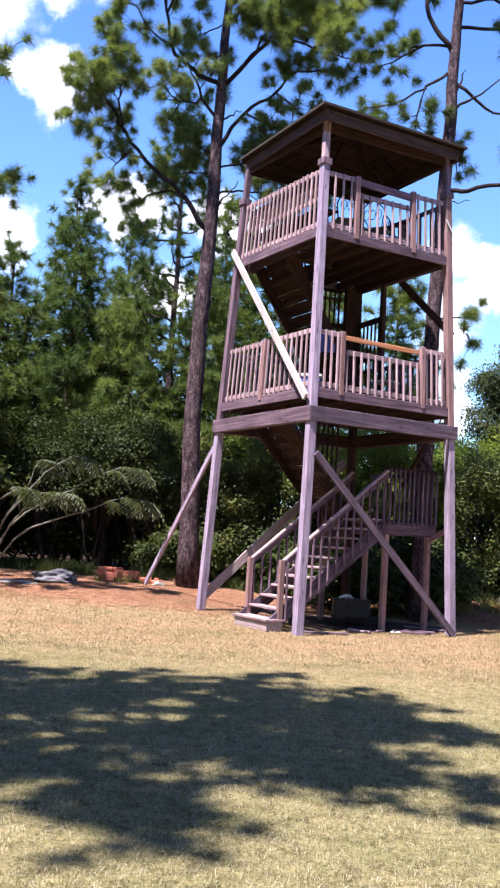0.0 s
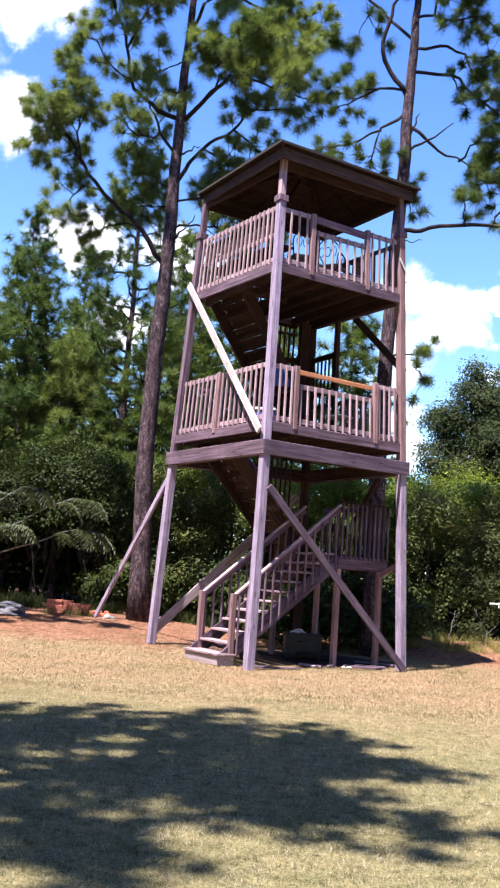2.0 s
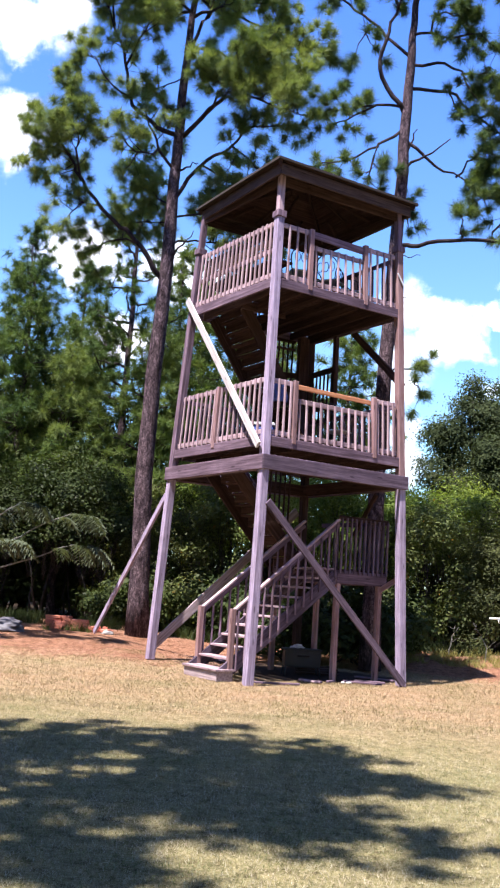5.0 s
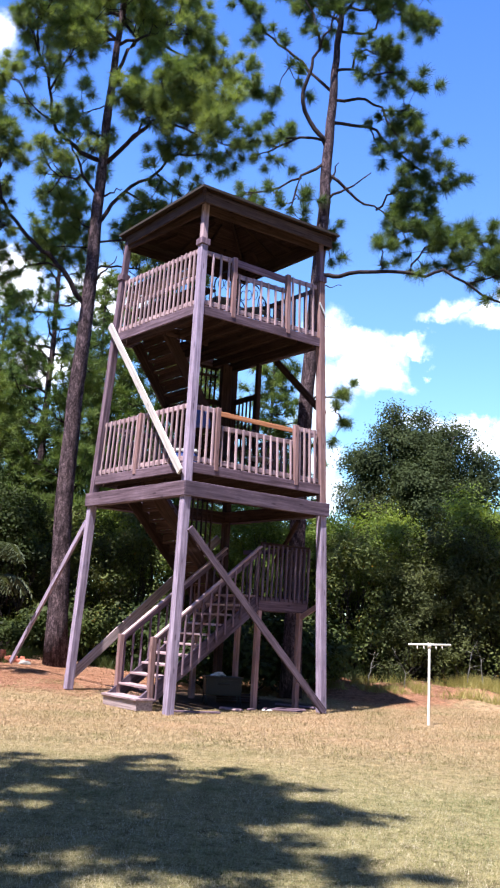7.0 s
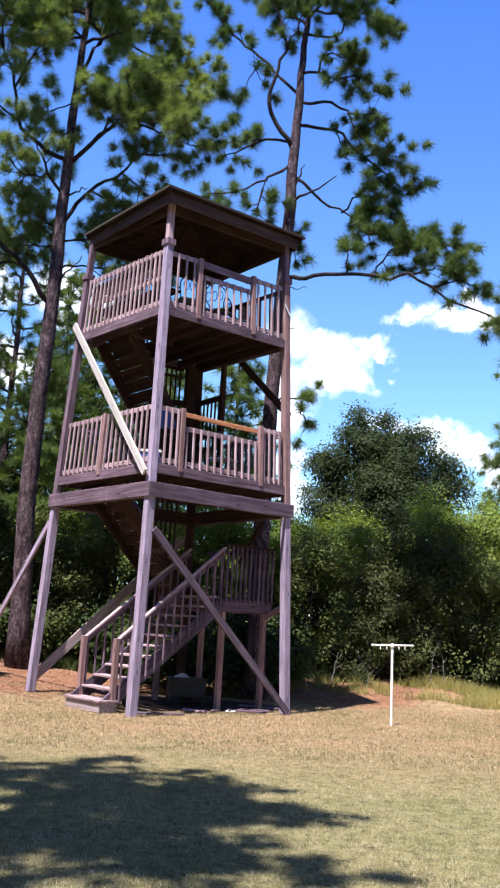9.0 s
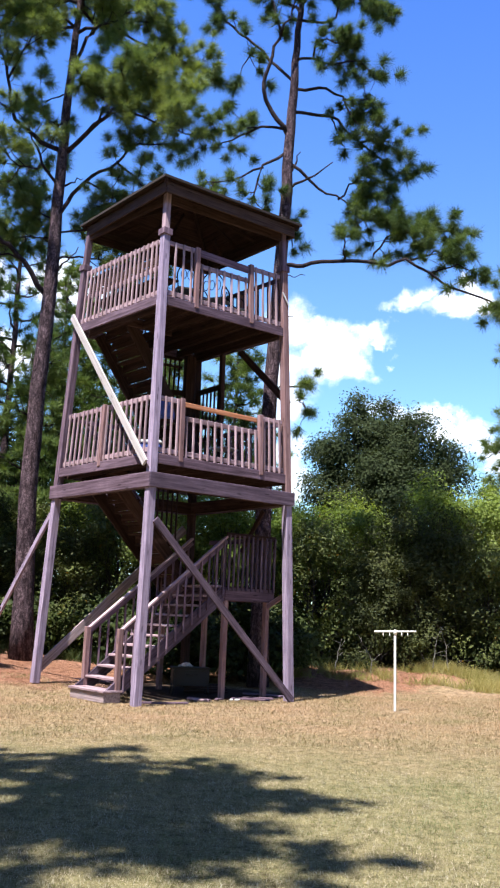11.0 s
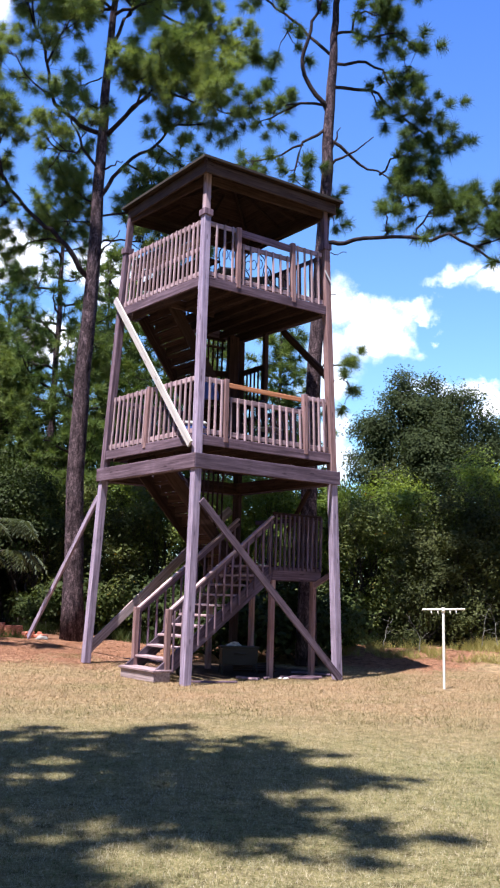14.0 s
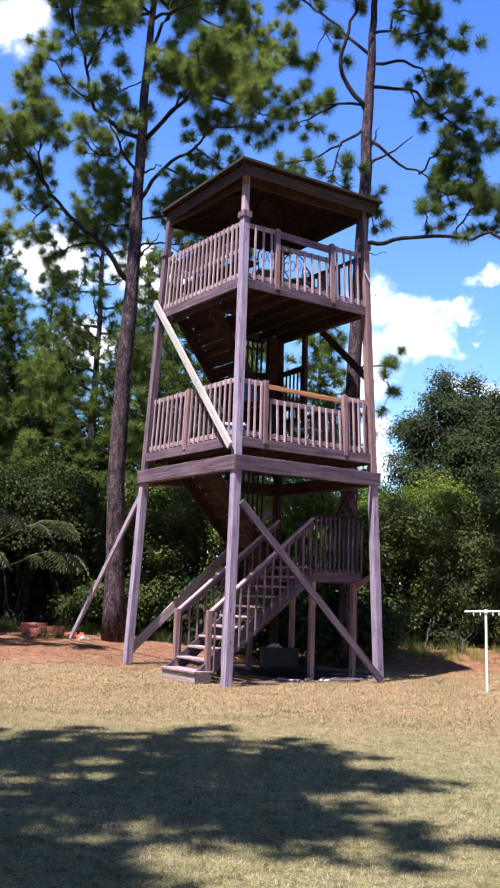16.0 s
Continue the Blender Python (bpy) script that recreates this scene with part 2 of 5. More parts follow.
def plain(name, color, rough=0.6, metal=0.0, grime=0.3, scale=8.0, bump=0.15):
    m, nt, bsdf, out = material(name)
    obj = add(nt, "ShaderNodeTexCoord").outputs["Object"]
    a = add(nt, "ShaderNodeTexNoise", {"Vector": obj, "Scale": scale, "Detail": 6.0, "Roughness": 0.65}).outputs[0]
    b = add(nt, "ShaderNodeTexNoise", {"Vector": obj, "Scale": scale * 9, "Detail": 3.0}).outputs[0]
    k = math_node(nt, "MULTIPLY", add(nt, "ShaderNodeMapRange", {"Value": a, "From Min": 0.42, "From Max": 0.7}).outputs[0], grime)
    col = mix_col(nt, k, (*color, 1), (*[c * 0.4 + 0.01 for c in color], 1))
    col = mix_col(nt, math_node(nt, "MULTIPLY", b, 0.25), col, (*[min(1, c * 1.35) for c in color], 1))
    nt.links.new(col, bsdf.inputs["Base Color"])
    bsdf.inputs["Roughness"].default_value = rough
    bsdf.inputs["Metallic"].default_value = metal
    bumped(nt, bsdf, b, bump, 0.004)
    return m


WHITE = plain("white_pvc", (0.72, 0.72, 0.70), 0.4, 0, 0.12)
DARK_METAL = plain("dark_metal", (0.014, 0.014, 0.016), 0.6, 0.1)
RUBBER = plain("black_rubber", (0.025, 0.025, 0.025), 0.8)
BRICK = plain("red_brick", (0.50, 0.17, 0.115), 0.9, 0, 0.5, 14)
CONCRETE = plain("pale_concrete", (0.21, 0.20, 0.197), 0.9, 0, 0.4)
SHINGLE = plain("brown_shingle", (0.028, 0.018, 0.015), 0.9, 0, 0.4, 10)
TARP = plain("grey_tarp", (0.085, 0.082, 0.10), 0.65, 0, 0.6, 7)
BLUE = plain("blue_cloth", (0.05, 0.09, 0.32), 0.7)
PLASTIC_WHITE = plain("white_plastic", (0.55, 0.56, 0.58), 0.45, 0, 0.2)


def ground_material():
    m, nt, bsdf, out = material("lawn_soil")
    pos = add(nt, "ShaderNodeNewGeometry").outputs["Position"]
    n1 = add(nt, "ShaderNodeTexNoise", {"Vector": pos, "Scale": 0.45, "Detail": 5.0, "Roughness": 0.6}).outputs[0]
    n2 = add(nt, "ShaderNodeTexNoise", {"Vector": pos, "Scale": 3.5, "Detail": 6.0, "Roughness": 0.7}).outputs[0]
    n3 = add(nt, "ShaderNodeTexNoise", {"Vector": pos, "Scale": 42.0, "Detail": 5.0, "Roughness": 0.75}).outputs[0]
    xyz = add(nt, "ShaderNodeSeparateXYZ", {0: pos})
    grass = ramp(nt, n3, [(0.3, (0.081, 0.078, 0.034)), (0.5, (0.200, 0.181, 0.092)), (0.7, (0.355, 0.311, 0.211))])
    dry = ramp(nt, n3, [(0.3, (0.138, 0.088, 0.052)), (0.5, (0.268, 0.190, 0.122)), (0.72, (0.405, 0.320, 0.235))])
    straw = ramp(nt, n3, [(0.3, (0.092, 0.043, 0.028)), (0.5, (0.242, 0.126, 0.082)), (0.72, (0.395, 0.248, 0.178))])
    # dry turf takes over towards the tower, fallen needles under the pines
    far = add(nt, "ShaderNodeMapRange", {"Value": math_node(nt, "ADD", xyz.outputs[1], math_node(nt, "MULTIPLY", n2, 5.0)), "From Min": 12.5, "From Max": 17.5}).outputs[0]
    far = math_node(nt, "MULTIPLY", far, add(nt, "ShaderNodeMapRange", {"Value": n1, "From Min": 0.3, "From Max": 0.62, "To Min": 0.5, "To Max": 1.0}).outputs[0])
    col = mix_col(nt, far, grass, dry)
    cx = math_node(nt, "DIVIDE", math_node(nt, "ADD", xyz.outputs[0], 6.5), 5.5)
    cy = math_node(nt, "DIVIDE", math_node(nt, "SUBTRACT", xyz.outputs[1], 23.0), 4.6)
    r = math_node(nt, "ADD", math_node(nt, "MULTIPLY", cx, cx), math_node(nt, "MULTIPLY", cy, cy))
    r = math_node(nt, "ADD", r, math_node(nt, "MULTIPLY", math_node(nt, "SUBTRACT", n2, 0.5), 1.3))
    pine = add(nt, "ShaderNodeMapRange", {"Value": r, "From Min": 0.55, "From Max": 1.1, "To Min": 1.0, "To Max": 0.0}).outputs[0]
    east = add(nt, "ShaderNodeMapRange", {"Value": xyz.outputs[0], "From Min": 0.2, "From Max": 1.6, "To Min": 0.0, "To Max": 1.9}).outputs[0]
    east = math_node(nt, "SUBTRACT", east, add(nt, "ShaderNodeMapRange", {"Value": xyz.outputs[0], "From Min": 3.0, "From Max": 4.6, "To Min": 0.0, "To Max": 1.8}).outputs[0])
    wood_edge = add(nt, "ShaderNodeMapRange", {"Value": math_node(nt, "ADD", math_node(nt, "ADD", xyz.outputs[1], east), math_node(nt, "MULTIPLY", n2, 3.0)), "From Min": 24.6, "From Max": 25.6}).outputs[0]
    col = mix_col(nt, math_node(nt, "MAXIMUM", pine, wood_edge), col, straw)
    # Leaf litter in the wood, darkened to hold the trees' shade in its colour.
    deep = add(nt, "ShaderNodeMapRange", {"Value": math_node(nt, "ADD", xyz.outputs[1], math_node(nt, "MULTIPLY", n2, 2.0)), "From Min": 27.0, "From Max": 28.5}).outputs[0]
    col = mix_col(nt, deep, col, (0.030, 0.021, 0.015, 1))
    blotch = add(nt, "ShaderNodeTexNoise", {"Vector": pos, "Scale": 7.0, "Detail": 6.0, "Roughness": 0.75}).outputs[0]
    col = mix_col(nt, 1.0, col, ramp(nt, blotch, [(0.34, (0.42, 0.38, 0.36)), (0.5, (0.95, 0.93, 0.9)), (0.64, (1.3, 1.25, 1.2))]), "MULTIPLY")
    # bare earth under the tower, darkened to stand in for the tower's shade
    bx = math_node(nt, "DIVIDE", math_node(nt, "ADD", xyz.outputs[0], 1.3), 2.3)
    by = math_node(nt, "DIVIDE", math_node(nt, "SUBTRACT", xyz.outputs[1], 20.2), 1.7)
    br = math_node(nt, "ADD", math_node(nt, "MULTIPLY", bx, bx), math_node(nt, "MULTIPLY", by, by))
    br = math_node(nt, "ADD", br, math_node(nt, "MULTIPLY", math_node(nt, "SUBTRACT", n2, 0.5), 1.2))
    bare = add(nt, "ShaderNodeMapRange", {"Value": br, "From Min": 0.75, "From Max": 1.15, "To Min": 1.0, "To Max": 0.0}).outputs[0]
    col = mix_col(nt, bare, col, ramp(nt, n3, [(0.3, (0.026, 0.018, 0.015)), (0.7, (0.074, 0.053, 0.043))]))
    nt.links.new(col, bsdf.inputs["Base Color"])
    bsdf.inputs["Roughness"].default_value = 1.0
    bsdf.inputs["Specular IOR Level"].default_value = 0.03
    bumped(nt, bsdf, math_node(nt, "ADD", n3, n2), 0.8, 0.04)
    return m


def blade_material():
    m, nt, bsdf, out = material("grass_blades")
    isl = add(nt, "ShaderNodeNewGeometry").outputs["Random Per Island"]
    pos = add(nt, "ShaderNodeNewGeometry").outputs["Position"]
    patch = add(nt, "ShaderNodeTexNoise", {"Vector": pos, "Scale": 1.3, "Detail": 4.0, "Roughness": 0.65}).outputs[0]
    y = add(nt, "ShaderNodeSeparateXYZ", {0: pos}).outputs[1]
    tussock = add(nt, "ShaderNodeTexNoise", {"Vector": pos, "Scale": 13.0, "Detail": 4.0, "Roughness": 0.65}).outputs[0]
    k = math_node(nt, "ADD", math_node(nt, "MULTIPLY", isl, 0.36), math_node(nt, "MULTIPLY", patch, 0.45))
    k = math_node(nt, "ADD", k, math_node(nt, "MULTIPLY", math_node(nt, "SUBTRACT", tussock, 0.27), 1.0))
    near = ramp(nt, k, [(0.27, (0.052, 0.074, 0.028)), (0.46, (0.146, 0.158, 0.070)), (0.62, (0.298, 0.284, 0.186)), (0.86, (0.45, 0.425, 0.345))])
    dry = ramp(nt, k, [(0.22, (0.146, 0.102, 0.054)), (0.5, (0.268, 0.200, 0.118)), (0.88, (0.410, 0.330, 0.232))])
    far = add(nt, "ShaderNodeMapRange", {"Value": math_node(nt, "ADD", y, math_node(nt, "MULTIPLY", patch, 5.0)), "From Min": 12.5, "From Max": 17.0}).outputs[0]
    col = mix_col(nt, far, near, dry)
    broad = add(nt, "ShaderNodeTexNoise", {"Vector": pos, "Scale": 0.8, "Detail": 5.0, "Roughness": 0.7}).outputs[0]
    col = mix_col(nt, 1.0, col, ramp(nt, broad, [(0.36, (0.62, 0.70, 0.50)), (0.5, (1.0, 0.96, 0.88)), (0.64, (1.2, 1.07, 0.99))]), "MULTIPLY")
    nt.links.new(col, bsdf.inputs["Base Color"])
    bsdf.inputs["Roughness"].default_value = 0.7
    bsdf.inputs["Specular IOR Level"].default_value = 0.06
    tr = add(nt, "ShaderNodeBsdfTranslucent", {"Color": col})
    nt.links.new(add(nt, "ShaderNodeMixShader", {0: 0.15, 1: bsdf.outputs[0], 2: tr.outputs[0]}).outputs[0], out.inputs["Surface"])
    return m


SOIL = ground_material()
BLADE = blade_material()
LITTER = foliage("fallen_needles", [(0.145, 0.060, 0.035), (0.28, 0.138, 0.088), (0.42, 0.262, 0.190)], 0.05, 0.8)


# ---- builders ----
def link_mesh(name, me, mat, parent=None, label=""):
    ob = new(name, me)
    if mat and not me.materials:
        me.materials.append(mat)
    if parent:
        ob.parent = parent
    return tagged(ob, label)


def part(name, bm, mat, parent=None, label=""):
    me = bpy.data.meshes.new(name)
    bm.to_mesh(me)
    bm.free()
    return link_mesh(name, me, mat, parent, label)


def mesh_from_arrays(name, verts, faces_n, corners, smooth=False):
    """Mesh from numpy arrays: all faces have faces_n corners."""
    me = bpy.data.meshes.new(name)
    nf = len(corners) // faces_n
    me.vertices.add(len(verts))
    me.vertices.foreach_set("co", np.asarray(verts, np.float32).ravel())
    me.loops.add(len(corners))
    me.loops.foreach_set("vertex_index", np.asarray(corners, np.int32))
    me.polygons.add(nf)
    me.polygons.foreach_set("loop_start", np.arange(nf, dtype=np.int32) * faces_n)
    if smooth:
        me.polygons.foreach_set("use_smooth", np.ones(nf, bool))
    me.update(calc_edges=True)
    return me


BOXES = {}


def box_mesh(l, w, h, bevel=0.006):
    """A board along x with eased edges, its middle at the origin; shared between alike boards."""
    key = (round(l, 2), round(w, 3), round(h, 3), bevel)
    if key not in BOXES:
        bm = bmesh.new()
        bmesh.ops.create_cube(bm, size=1)
        bmesh.ops.scale(bm, vec=(key[0], w, h), verts=bm.verts)
        if bevel:
            bmesh.ops.bevel(bm, geom=list(bm.edges), offset=min(bevel, w * 0.2, h * 0.2), segments=1, affect="EDGES")
        me = bpy.data.meshes.new("board")
        bm.to_mesh(me)
        bm.free()
        BOXES[key] = me
    return BOXES[key]


MESH_OF = {}


def bar(name, a, b, w, h, mat, parent=None, side=None, label=""):
    """A board from a to b: w across (towards side), h the other way."""
    a, b = Vector(a), Vector(b)
    d = b - a
    x = d.normalized()
    s = Vector(side) if side is not None else Vector((0, 0, 1)).cross(x)
    if s.length < 1e-3:
        s = Vector((1, 0, 0))
    y = (s - x * s.dot(x)).normalized()
    z = x.cross(y)
    key = (round(d.length, 2), round(w, 3), round(h, 3), mat.name)
    if key not in MESH_OF:
        MESH_OF[key] = box_mesh(d.length, w, h).copy()
        MESH_OF[key].materials.append(mat)
    ob = new(name, MESH_OF[key])
    if parent:
        ob.parent = parent
    ob.matrix_basis = Matrix.Translation((a + b) / 2) @ Matrix((x, y, z)).transposed().to_4x4()
    if parent:
        ob.matrix_basis = parent_free(parent).inverted() @ ob.matrix_basis
    return tagged(ob, label)


def parent_free(ob):
    """World pose of an object, worked out up its chain of parents."""
    m = ob.matrix_basis.copy()
    while ob.parent:
        ob = ob.parent
        m = ob.matrix_basis @ m
    return m


def thing(name, at, label, category, group="", kind=""):
    e = new(name)
    e.empty_display_size = 0.2
    e.matrix_basis = Matrix.Translation(at)
    return tagged(e, label, category, group, kind)


def hung(ob, parent):
    """Put a ready object (built in world places) under a parent without moving it."""
    ob.parent = parent
    ob.matrix_basis = parent_free(parent).inverted()
    return ob


def tube(bm, pts, radii, sides=8, close=True):
    """A tapering round limb along pts, welded into bm."""
    rings = []
    for i, p in enumerate(pts):
        p = Vector(p)
        d = (Vector(pts[min(i + 1, len(pts) - 1)]) - Vector(pts[max(i - 1, 0)])).normalized()
        s = d.cross(Vector((0.31, 0.2, 0.93)) if abs(d.z) < 0.9 else Vector((1, 0.2, 0))).normalized()
        t = d.cross(s)
        rings.append([bm.verts.new(p + (s * math.cos(k * 2 * math.pi / sides) + t * math.sin(k * 2 * math.pi / sides)) * radii[i]) for k in range(sides)])
    for r0, r1 in zip(rings, rings[1:]):
        for k in range(sides):
            f = bm.faces.new((r0[k], r0[(k + 1) % sides], r1[(k + 1) % sides], r1[k]))
            f.smooth = True
    if close:
        bm.faces.new(rings[0][::-1])
        bm.faces.new(rings[-1])


# ---- the ground ----
def ground_height(x, y):
    """Lawn, rising a little to the pines and the wood's edge."""
    def s(a, b, v):
        k = min(1.0, max(0.0, (v - a) / (b - a)))
        return k * k * (3 - 2 * k)
    left = s(-1.5, -6.5, x) * s(16.5, 22.5, y) * 0.34
    back = s(21, 27, y) * 0.22
    ridge = 0.26 * s(22.2, 23.9, y) * s(0.2, 1.6, x) * (1.0 - 0.5 * s(4.5, 6.5, x)) * (0.85 + 0.5 * noise.noise((x * 1.1, y * 1.3, 4.0)))
    return ridge + left + back * (1 - 0.5 * s(-1, -6, x)) + 0.025 * noise.noise((x * 0.6, y * 0.6, 0.3)) * s(7, 3, abs(x) * 0.2)


def build_ground():
    xs = sorted({*[round(-14 + 0.4 * i, 2) for i in range(71)], -900, -300, -100, -50, -30, -20, 20, 30, 50, 100, 300, 900})
    ys = sorted({*[round(-2 + 0.4 * i, 2) for i in range(101)], -600, -200, -60, -20, -8, 45, 60, 100, 200, 500, 1500})
    verts = [(x, y, ground_height(x, y)) for y in ys for x in xs]
    n = len(xs)
    corners = [i for r in range(len(ys) - 1) for c in range(n - 1) for i in (r * n + c, r * n + c + 1, (r + 1) * n + c + 1, (r + 1) * n + c)]
    me = mesh_from_arrays("ground", verts, 4, corners, True)
    ob = link_mesh("ground", me, SOIL)
    return tagged(ob, "dry sunlit lawn with fallen pine needles under the trees", "ground", kind="structure")


ground = build_ground()

# ---- the lookout tower ----
U, V = Vector((0.776, 0.630, 0)), Vector((-0.630, 0.776, 0))
MID = Vector((-1.59, 19.32, 0))


def uv(u, v, z):
    return MID + U * u + V * v + Vector((0, 0, z))


# axis of each leg: at the foot, at the lower ring beam, at the roof
LEGS = {"N": ((-1.83, 16.90, 0.0), (-1.80, 16.95, 3.78), (-1.86, 17.42, 9.52)),
        "R": ((0.865, 19.06, -0.02), (0.70, 19.07, 3.78), (0.415, 19.12, 9.52)),
        "L": ((-4.14, 19.58, 0.18), (-3.985, 19.57, 3.78), (-3.69, 19.52, 9.52)),
        "B": ((-1.33, 21.74, 0.1), (-1.34, 21.67, 3.78), (-1.39, 21.22, 9.52))}
FACES = [("N", "R"), ("N", "L"), ("L", "B"), ("R", "B")]


def leg(k, z):
    f, m, t = (Vector(p) for p in LEGS[k])
    a, b = (f, m) if z < m.z else (m, t)
    return a.lerp(b, (z - a.z) / (b.z - a.z))


def face_out(a, b):
    """Outward normal of the face between two legs."""
    d = leg(b, 4) - leg(a, 4)
    n = Vector((d.y, -d.x, 0)).normalized()
    return n if n.dot((leg(a, 4) + leg(b, 4)) / 2 - MID) > 0 else -n


tower = thing("lookout_tower", MID, "three-storey weathered grey wooden lookout tower on the lawn", "lookout tower")


def railing(a, b, zf, zt, counts, posts, mat=None, mid=False, low=None, sag=0.0, cap=True):
    """Rail between legs a and b, from the floor zf to the top zt, in bays between posts at fractions of the way."""
    mat = mat or WOOD_PALE
    n = face_out(a, b)
    p0, p1 = leg(a, zt), leg(b, zt)
    q0, q1 = leg(a, zf), leg(b, zf)
    stops = [0.035, *posts, 0.965]
    for f in posts:
        ob = bar("rail_post", q0.lerp(q1, f) + Vector((0, 0, -0.12)) + n * 0.03, p0.lerp(p1, f) + Vector((0, 0, 0.06)) + n * 0.03, 0.095, 0.095, WOOD_RED if f > 0.1 else WOOD, tower, n)
    for i, (s, e) in enumerate(zip(stops, stops[1:])):
        drop = low if low and i == 1 else 0.0
        dz = Vector((0, 0, -drop))
        top = bar("railing", p0.lerp(p1, s) + dz, p0.lerp(p1, e) + dz, 0.04, 0.09, mat, tower, n)
        bar("bottom_rail", q0.lerp(q1, s) + Vector((0, 0, 0.05)), q0.lerp(q1, e) + Vector((0, 0, 0.05)), 0.04, 0.09, mat, top, n)
        if mid:
            bar("middle_rail", q0.lerp(q1, s).lerp(p0.lerp(p1, s), 0.52) - n * 0.03, q0.lerp(q1, e).lerp(p0.lerp(p1, e), 0.52) - n * 0.03, 0.04, 0.09, mat, top, n)
        c = counts[i]
        for k in range(c):
            f = s + (e - s) * (k + 0.7) / (c + 0.4)
            j = random.uniform(-0.012, 0.012)
            lo = q0.lerp(q1, f) + Vector((0, 0, -0.03 + j)) + n * 0.035
            hi = p0.lerp(p1, f) + Vector((0, 0, 0.035 + j - drop)) + n * 0.035
            bar("baluster", lo, hi, 0.036, 0.04, mat, top, n)


def build_tower():
    # legs
    for k in LEGS:
        f, m, t = LEGS[k]
        f = Vector(f) + (Vector(f) - leg(k, 3.80)).normalized() * 0.07
        # The back leg's darker wood stands in for the shade behind.
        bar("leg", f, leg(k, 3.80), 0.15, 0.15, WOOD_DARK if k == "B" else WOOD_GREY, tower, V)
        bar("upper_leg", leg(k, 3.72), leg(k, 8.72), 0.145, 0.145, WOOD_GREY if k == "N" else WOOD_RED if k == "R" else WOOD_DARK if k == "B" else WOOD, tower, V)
        # The near roof post's paler wood puts the sun on it into the colour.
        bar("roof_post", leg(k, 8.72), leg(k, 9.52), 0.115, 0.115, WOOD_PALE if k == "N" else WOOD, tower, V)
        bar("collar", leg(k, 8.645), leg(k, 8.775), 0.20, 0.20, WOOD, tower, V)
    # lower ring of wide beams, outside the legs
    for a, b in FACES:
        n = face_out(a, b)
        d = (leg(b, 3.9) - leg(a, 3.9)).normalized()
        # The N-R beam is toned darker to stand in for its shaded face.
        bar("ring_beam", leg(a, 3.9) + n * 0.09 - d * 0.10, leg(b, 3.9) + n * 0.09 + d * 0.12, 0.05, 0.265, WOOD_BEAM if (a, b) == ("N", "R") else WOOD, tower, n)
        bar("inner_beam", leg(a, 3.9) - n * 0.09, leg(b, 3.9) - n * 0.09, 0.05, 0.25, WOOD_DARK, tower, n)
        # storey rims
        for z0, z1 in ((4.21, 4.39), (7.25, 7.43)):
            zm = (z0 + z1) / 2
            bar("rim_joist", leg(a, zm) + d * 0.075 + n * 0.035, leg(b, zm) - d * 0.075 + n * 0.035, 0.045, z1 - z0, WOOD, tower, n)
        bar("top_plate", leg(a, 9.42), leg(b, 9.42), 0.05, 0.18, WOOD_DARK, tower, n)
    # storeys: joists and floor boards, with a stair well, narrowed above to hide sky
    # Shade on the undersides is put into the dark floor wood.
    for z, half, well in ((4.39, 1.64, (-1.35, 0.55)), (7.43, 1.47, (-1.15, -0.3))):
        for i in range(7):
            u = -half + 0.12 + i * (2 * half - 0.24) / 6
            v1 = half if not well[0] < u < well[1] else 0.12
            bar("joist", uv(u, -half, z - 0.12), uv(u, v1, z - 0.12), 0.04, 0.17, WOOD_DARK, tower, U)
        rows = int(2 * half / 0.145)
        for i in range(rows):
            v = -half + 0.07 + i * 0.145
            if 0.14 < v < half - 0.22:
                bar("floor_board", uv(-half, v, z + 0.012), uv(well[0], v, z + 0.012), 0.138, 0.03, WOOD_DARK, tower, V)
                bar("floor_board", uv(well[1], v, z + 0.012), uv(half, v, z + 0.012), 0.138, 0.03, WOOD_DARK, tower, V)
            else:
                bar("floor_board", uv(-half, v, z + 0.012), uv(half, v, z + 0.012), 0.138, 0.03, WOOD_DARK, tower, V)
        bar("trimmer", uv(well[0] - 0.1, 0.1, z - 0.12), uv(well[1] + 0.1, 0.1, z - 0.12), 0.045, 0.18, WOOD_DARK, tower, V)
    # storeys' railings
    railing("N", "R", 4.42, 5.44, (3, 11, 4), (0.18, 0.78), low=0.30)
    railing("N", "L", 4.42, 5.46, (9, 8), (0.52,))
    railing("L", "B", 4.42, 5.44, (9, 9), (0.5,), mat=WOOD)
    railing("R", "B", 4.42, 5.44, (9, 9), (0.5,), mat=WOOD)
    railing("N", "R", 7.46, 8.52, (3, 7, 4), (0.25, 0.70), low=0.28)
    railing("N", "L", 7.46, 8.56, (18,), (), mid=True)
    railing("L", "B", 7.46, 8.52, (8, 8), (0.5,), mat=WOOD)
    railing("R", "B", 7.46, 8.52, (8, 8), (0.5,), mat=WOOD)
    n = face_out("N", "R")
    bar("spare_rail", leg("N", 5.42).lerp(leg("R", 5.42), 0.19) - n * 0.05, leg("N", 5.40).lerp(leg("R", 5.40), 0.77) - n * 0.05, 0.045, 0.085, WOOD_ORANGE, tower, n, "fresh orange-brown top board")
    bar("spare_rail", leg("N", 8.50).lerp(leg("R", 8.50), 0.26), leg("N", 8.47).lerp(leg("R", 8.47), 0.69), 0.045, 0.14, WOOD, tower, n)
    # diagonal braces
    nl, nr = face_out("N", "L"), face_out("N", "R")
    bar("brace", leg("L", 7.62) + nl * 0.11 + Vector((-0.05, 0, 0)), leg("N", 4.19) + nl * 0.13 - U * 0.02, 0.045, 0.145, WOOD_NEW, tower, nl, "pale newer diagonal board")
